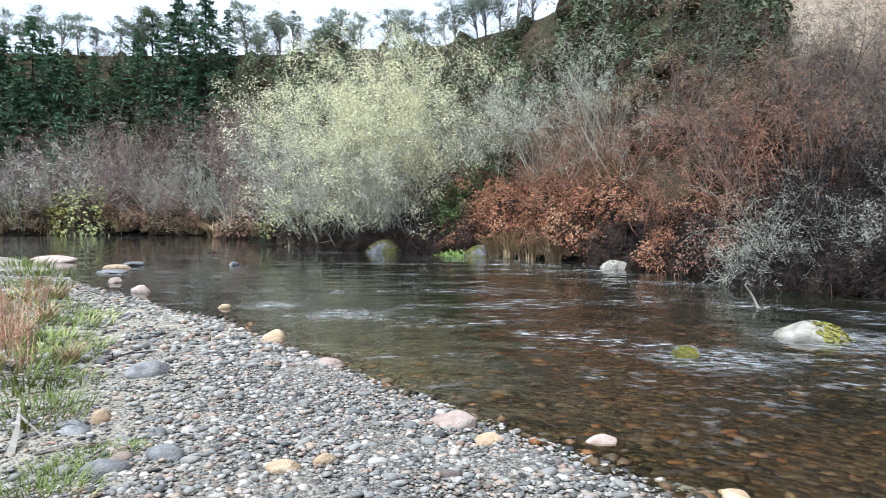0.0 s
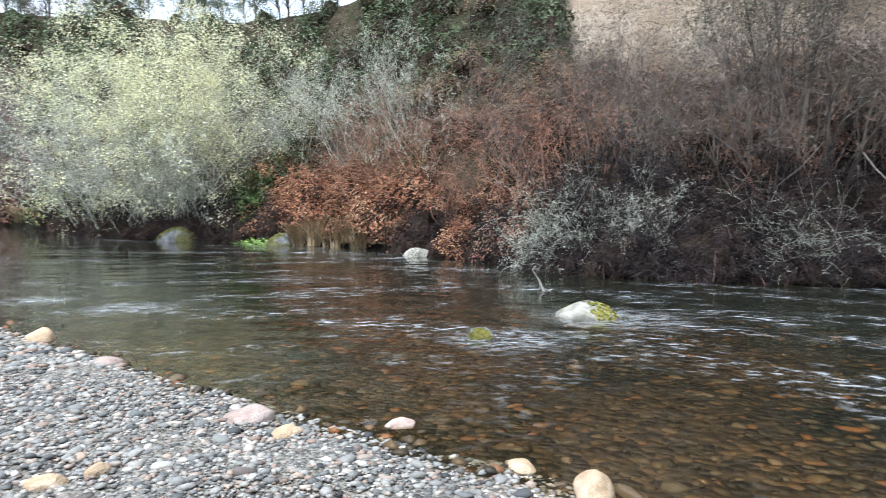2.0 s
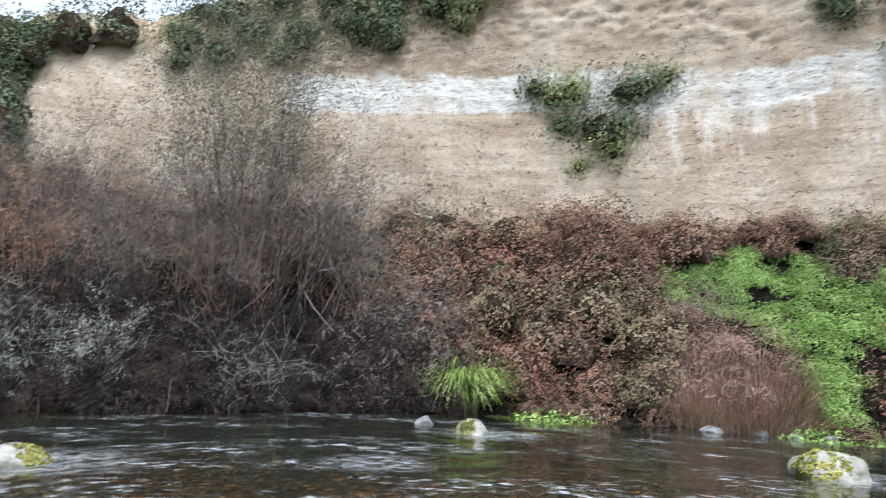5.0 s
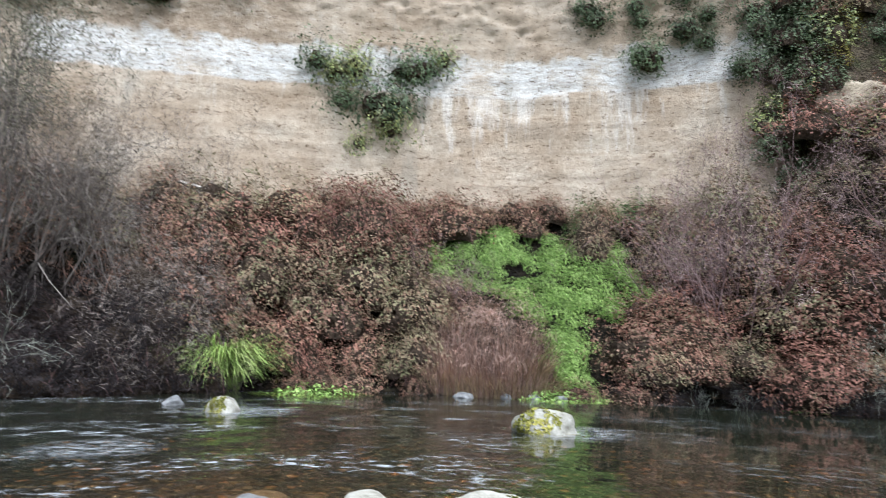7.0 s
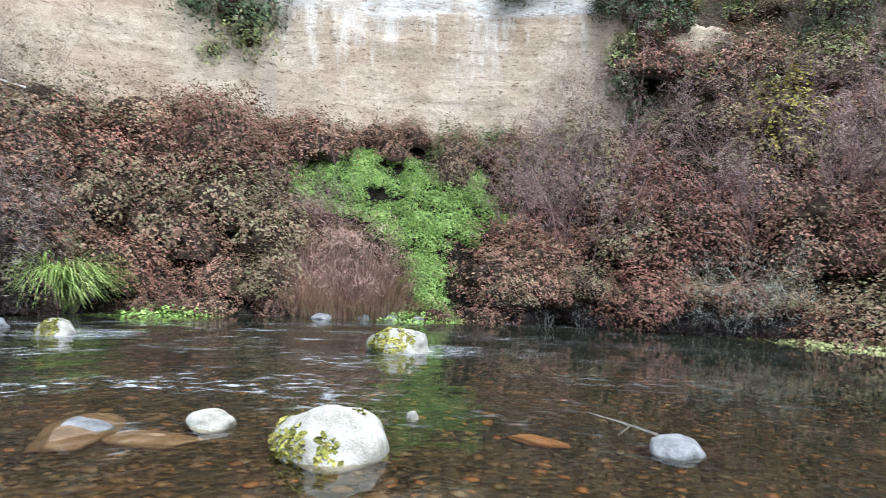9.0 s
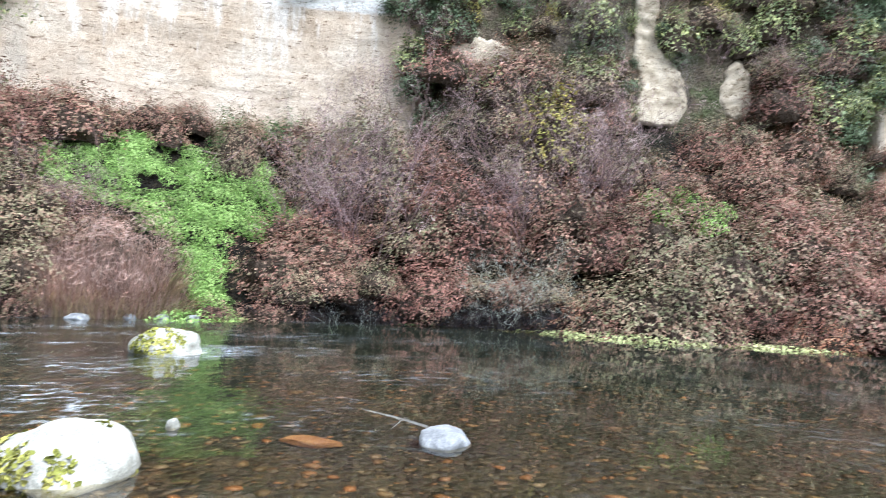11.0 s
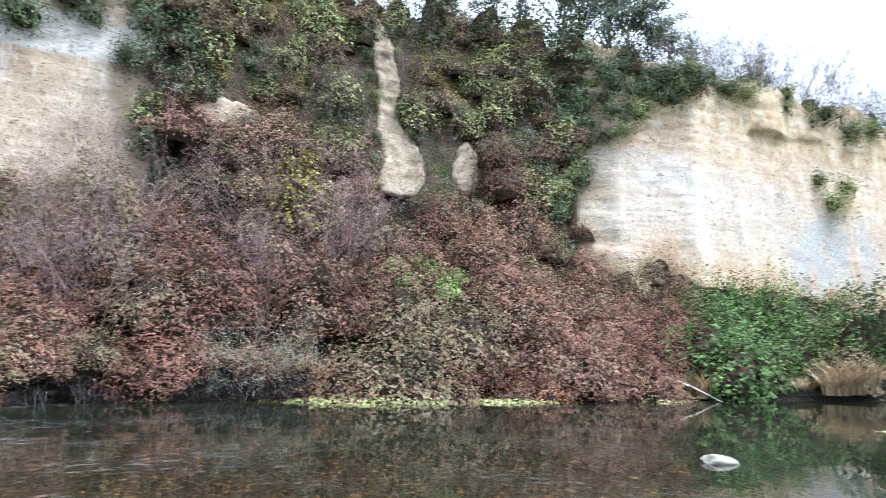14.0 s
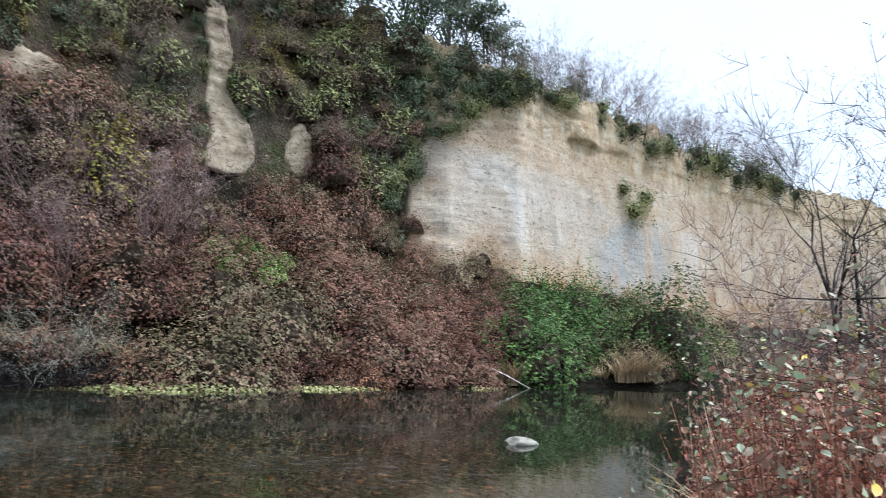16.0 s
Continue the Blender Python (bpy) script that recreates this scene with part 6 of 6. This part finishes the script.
def limb(name, points, radius, material, label, category="branch"):
    """A fallen limb through a few points, tapering, with short side stubs."""
    rng = np.random.default_rng(len(points) * 7 + int(radius * 1000))
    segs = []
    for i in range(len(points) - 1):
        k = 6
        for s in range(k):
            p = np.array(points[i]) * (1 - s / k) + np.array(points[i + 1]) * s / k
            q = np.array(points[i]) * (1 - (s + 1) / k) + np.array(points[i + 1]) * (s + 1) / k
            t = (i + s / k) / (len(points) - 1)
            segs.append((*p, *q, radius * (1 - 0.7 * t), radius * (1 - 0.7 * t)))
            if rng.uniform() < 0.25:
                e = q + rng.normal(size=3) * radius * 5
                segs.append((*q, *e, radius * 0.35, radius * 0.12))
    return tagged(new(name, twigs_mesh(name, segs, material)), label, category)


SEED_RED = leaf_material("seed_husk", [(0.20, 0.065, 0.05), (0.50, 0.19, 0.14), (0.66, 0.42, 0.30), (0.80, 0.66, 0.54)], 0.3, spread=(0.5, 1.4))
LEAF_NEAR = leaf_material("near_bramble_leaf", [(0.18, 0.24, 0.13), (0.32, 0.40, 0.27), (0.42, 0.21, 0.17), (0.44, 0.52, 0.38), (0.33, 0.15, 0.12), (0.30, 0.42, 0.26), (0.70, 0.50, 0.13), (0.52, 0.57, 0.46)])
GRASS_AT = ((-31, 6.6, 1.0), (-32.5, 6.2, 1.2), (-29.8, 7.6, 0.9), (-28.6, 9.6, 1.0), (-27.8, 13, 1.1), (-30.3, 8.9, 1.2), (-33.2, 9.8, 1.6), (-32.2, 8.8, 1.5), (-33.3, 7.7, 1.6), (-31.8, 19.4, 2.4), (-30.5, 4.7, 0.7), (-26.3, 5.1, 0.5), (-29.2, 11.9, 1.5), (-30.7, 10.3, 1.4), (-33, 16, 2.2), (-31, 14, 1.8), (-33.5, 12, 2.0), (-31.5, 24, 2.6), (-32.5, 29, 3.0), (-29, 5.0, 0.6), (-31.8, 4.4, 0.8))
for i, (az, r, s) in enumerate(GRASS_AT):
    put("grass_tuft", GRASS[i % 2], spot(az, r), i * 40, s, "tuft of short green grass on the gravel bank", "grass", "bank grass")
for i, (az, r, s) in enumerate(((-29.7, 8.6, 0.8), (-31, 12.5, 1.0), (-32.8, 10.4, 1.1), (-30.2, 16, 1.2))):
    put("dead_weeds", STRAW[i % 2], spot(az, r), i * 70, s * 0.45, "tuft of dead brown weeds on the gravel bank", "weeds", "bank weeds")
DOCK = [spike_parts(231 + i, 74, 1.3, 0.5) for i in range(2)]
for i, (az, r, s) in enumerate(((-34.6, 8.4, 0.8), (-34.2, 9.8, 0.6), (-31.5, 15, 0.45))):
    put("dock_stalks", DOCK[i % 2], spot(az, r), i * 30, s, "stand of dry dark-red dock stalks", "weeds", "bank weeds")


def beside(az, d, dz=0.0):
    """A place on the near bank, as a direction and a distance from the point where the walk ends."""
    x, y = 0.43 + d * math.sin(radians(az)), -1.03 + d * math.cos(radians(az))
    return spot(math.degrees(math.atan2(x, y)) % 360, math.hypot(x, y), dz)


for i, (az, d, s) in enumerate(((174, 3.7, 0.95), (176.5, 3.4, 1.0), (179, 3.6, 1.05), (182, 3.4, 1.1), (171.5, 4.6, 0.95), (173.5, 4.6, 1.1), (177, 4.7, 1.15), (169.5, 6, 0.95), (173, 6.2, 1.1), (177, 6.2, 1.2), (172.6, 3.9, 0.9), (175.2, 4.1, 1.0), (178, 4.0, 1.05), (180.6, 4.0, 1.05), (183.2, 3.9, 1.05), (186, 3.9, 1.05), (174.6, 5.3, 1.1), (179.6, 5.2, 1.15), (184, 5.2, 1.1), (171.2, 5.4, 0.9), (181.5, 6.4, 1.2), (175.4, 7.4, 1.2), (185, 3.3, 1.0))):
    put("dock_stalks", DOCK[i % 2], beside(az, d), i * 50, s, "stand of dry dark-red dock stalks", "weeds", "near bank stalks")
for i, (az, d, s) in enumerate(((169.5, 4.2, 0.9), (171, 3.8, 0.8), (172, 3.5, 0.7), (170.5, 5.0, 1.0), (173.5, 4.2, 0.9), (168.5, 5.2, 0.8), (175, 3.9, 0.8), (177.5, 4.1, 0.9), (180, 3.8, 0.8))):
    put("dry_grass", STRAW[i % 2], beside(az, d), i * 77, s, "tuft of straw-coloured dry grass among the stalks", "grass", "near bank grass")
for i, (az, d, s) in enumerate(((168, 3.9, 2.0), (169, 4.6, 2.4), (170.2, 3.5, 2.0), (167.5, 4.4, 1.8))):
    put("grass_tuft", GRASS[i % 2], beside(az, d), i * 50, s, "tuft of green grass at the water's edge", "grass", "near bank grass")
for i, (az, d, s) in enumerate(((172.5, 6.6, 0.45), (176, 6.9, 0.55), (180, 6.8, 0.6), (184, 6.6, 0.6), (188, 6.2, 0.6), (178, 5.6, 0.4), (183, 5.4, 0.45), (187, 4.8, 0.45))):
    put("bramble", (BRAMBLE_BROWN + BRAMBLE_RED)[i % 5], beside(az, d, -0.1), i * 50, s, "low brown bramble under the near bank's stalks", "bramble", "near brambles")
SPRAY = [bramble_sprays(251 + i, 1.1, 1.5, 66, LEAF_NEAR, 0.023) for i in range(2)]
for i, (az, d, s) in enumerate(((182, 3.8, 0.8), (185, 3.6, 0.85), (188, 3.5, 0.9), (180.5, 4.6, 0.85), (184, 4.7, 1.0), (180, 5.6, 1.0), (178.6, 6.8, 1.0), (182, 5.9, 1.05), (183.5, 4.1, 0.9), (186.5, 4.4, 1.0), (182, 5.0, 0.95), (187, 5.4, 1.1), (184.5, 6.6, 1.15), (180.5, 7.2, 1.1), (186, 3.9, 0.9), (188.5, 4.4, 1.0))):
    put("bramble", SPRAY[i % 2], beside(az, d), i * 70, s, "bramble with pale green and reddish leaves on the near bank", "bramble", "near brambles")
put("bare_tree", shrub_parts(247, 4.4, 2.2, 3, BARK_DARK, TWIG_DARK, 2600, 0.06, aspect=0.05, kids=3, levels=3, radius=0.075, spread=0.55, lift=0.5, lean=0.35), beside(176.6, 10.4), 0, 0.98, "leafless dark young tree on the near bank", "tree")
put("bare_tree", shrub_parts(242, 3.0, 2.2, 4, BARK_PURPLE, TWIG_PURPLE, 700, 0.07, aspect=0.06, kids=3, levels=2, radius=0.03, lift=0.5, lean=0.4), spot(171.0, 12), 0, 1.0, "leafless reddish sapling on the near bank", "tree")
put("bare_tree", shrub_parts(243, 4.0, 2.6, 4, BARK_GREY, TWIG_GREY, 900, 0.09, aspect=0.06, kids=3, levels=2, radius=0.04, lean=0.6), spot(177, 15), 0, 1.0, "leafless grey young tree on the near bank", "tree")
for i, (az, r, s) in enumerate(((172, 17, 0.6), (174, 20, 0.7), (176.5, 18, 0.7), (171, 24, 0.7), (175, 27, 0.9), (179, 22, 0.9))):
    put("bare_shrub", (SHRUB_GREY + SHRUB_PURPLE)[i % 6], spot(az, r, -0.1), i * 60, s, "leafless grey shrub on the near bank", "shrub", "near bank shrubs")
for i, (az, d, lift) in enumerate(((184.6, 3.7, 0.9), (187.2, 3.6, 1.0), (182.4, 4.3, 0.8), (186, 4.6, 1.1), (179.6, 4.6, 0.7))):
    a, b = beside(az, d), beside(az - 3.2, d + 0.4)
    limb("dead_cane", [(a.x, a.y, a.z + 0.1), ((a.x + b.x) / 2, (a.y + b.y) / 2, a.z + lift), (b.x, b.y, a.z + lift * 1.25)], 0.007, WOOD, "bleached dead cane standing among the stalks", "cane")
limb("driftwood", [(-2.92, 4.41, 0.14), (-3.05, 4.7, 0.25), (-3.19, 4.95, 0.34)], 0.03, WOOD, "bleached white driftwood branch on the bank")
limb("dead_stick", [(-2.78, 4.46, 0.15), (-2.6, 4.62, 0.17), (-2.40, 4.71, 0.16)], 0.016, BARK_GREY, "dead brown stick lying on gravel")
limb("dead_stick", [(-3.94, 7.48, 0.14), (-3.75, 7.9, 0.16), (-3.56, 8.23, 0.13)], 0.02, BARK_DARK, "dead brown stick lying on gravel")
limb("dead_stick", [(-1.22, 5.01, 0.08), (-1.24, 5.34, 0.08)], 0.018, BARK_DARK, "short dark stick lying on gravel")
limb("dead_branch", [(6.75, 13.9, -0.15), (6.65, 14.1, 0.2), (6.45, 14.1, 0.48)], 0.035, WOOD, "pale dead branch standing out of the river")
limb("dead_stick", [(7.18, -3.0, 0.12), (7.45, -2.75, 0.16), (7.75, -2.42, 0.2)], 0.016, WOOD, "pale dead stick caught on a grey stone")
limb("fallen_log", [(24.6, 15.6, 8.0), (25.4, 14.2, 7.7), (25.9, 12.6, 7.3)], 0.14, WOOD, "weathered log lying at the cliff foot", "log")
limb("fallen_branch", [(12.55, -20.9, 0.62), (12.1, -21.2, 0.4), (11.3, -21.6, -0.05)], 0.06, WOOD, "bleached branch dipping into calm water")
for i in range(9):
    limb("driftwood", [(-27 + i * 0.9, 80 - i * 1.1, 0.3 + 0.1 * (i % 3)), (-25.5 + i * 0.9, 78 - i * 1.4, 1.0 - 0.1 * (i % 4)), (-23.4 + i * 0.8, 75.5 - i * 1.2, 0.3)], 0.13, WOOD, "bleached driftwood limb heaped at the far bank")
for i, (x, y, w, h, m) in enumerate(((-16.3, 27.7, 1.7, 0.35, ROCK_PINK), (-12.0, 24.4, 0.9, 0.22, ROCK_TAN), (-12.2, 26.0, 0.9, 0.2, ROCK_GREY), (-9.3, 18.8, 0.5, 0.2, ROCK_PINK), (-7.4, 16.2, 0.5, 0.22, ROCK_PINK), (-4.42, 13.4, 0.22, 0.1, ROCK_TAN), (-3.15, 7.02, 0.45, 0.16, ROCK_GREY), (-2.77, 5.33, 0.22, 0.1, ROCK_TAN), (-2.84, 5.04, 0.3, 0.08, ROCK_GREY), (-1.03, 4.30, 0.2, 0.09, ROCK_TAN), (-0.8, 4.46, 0.15, 0.08, ROCK_TAN), (-8.34, 26.45, 0.45, 0.2, ROCK_GREY), (-11.3, 22.6, 1.3, 0.1, ROCK_GREY), (-1.9, 4.5, 0.25, 0.1, ROCK_GREY), (-2.15, 4.2, 0.28, 0.11, ROCK_GREY))):
    boulder("stone", x, y, max(0.0, ground_z(math.degrees(math.atan2(x, y)), math.hypot(x, y))), w * 1.1, w * 0.7, h * 0.75, m, 60 + i, "smooth rounded stone on the gravel shore", 0, 40 * i, 3, "bar stones")
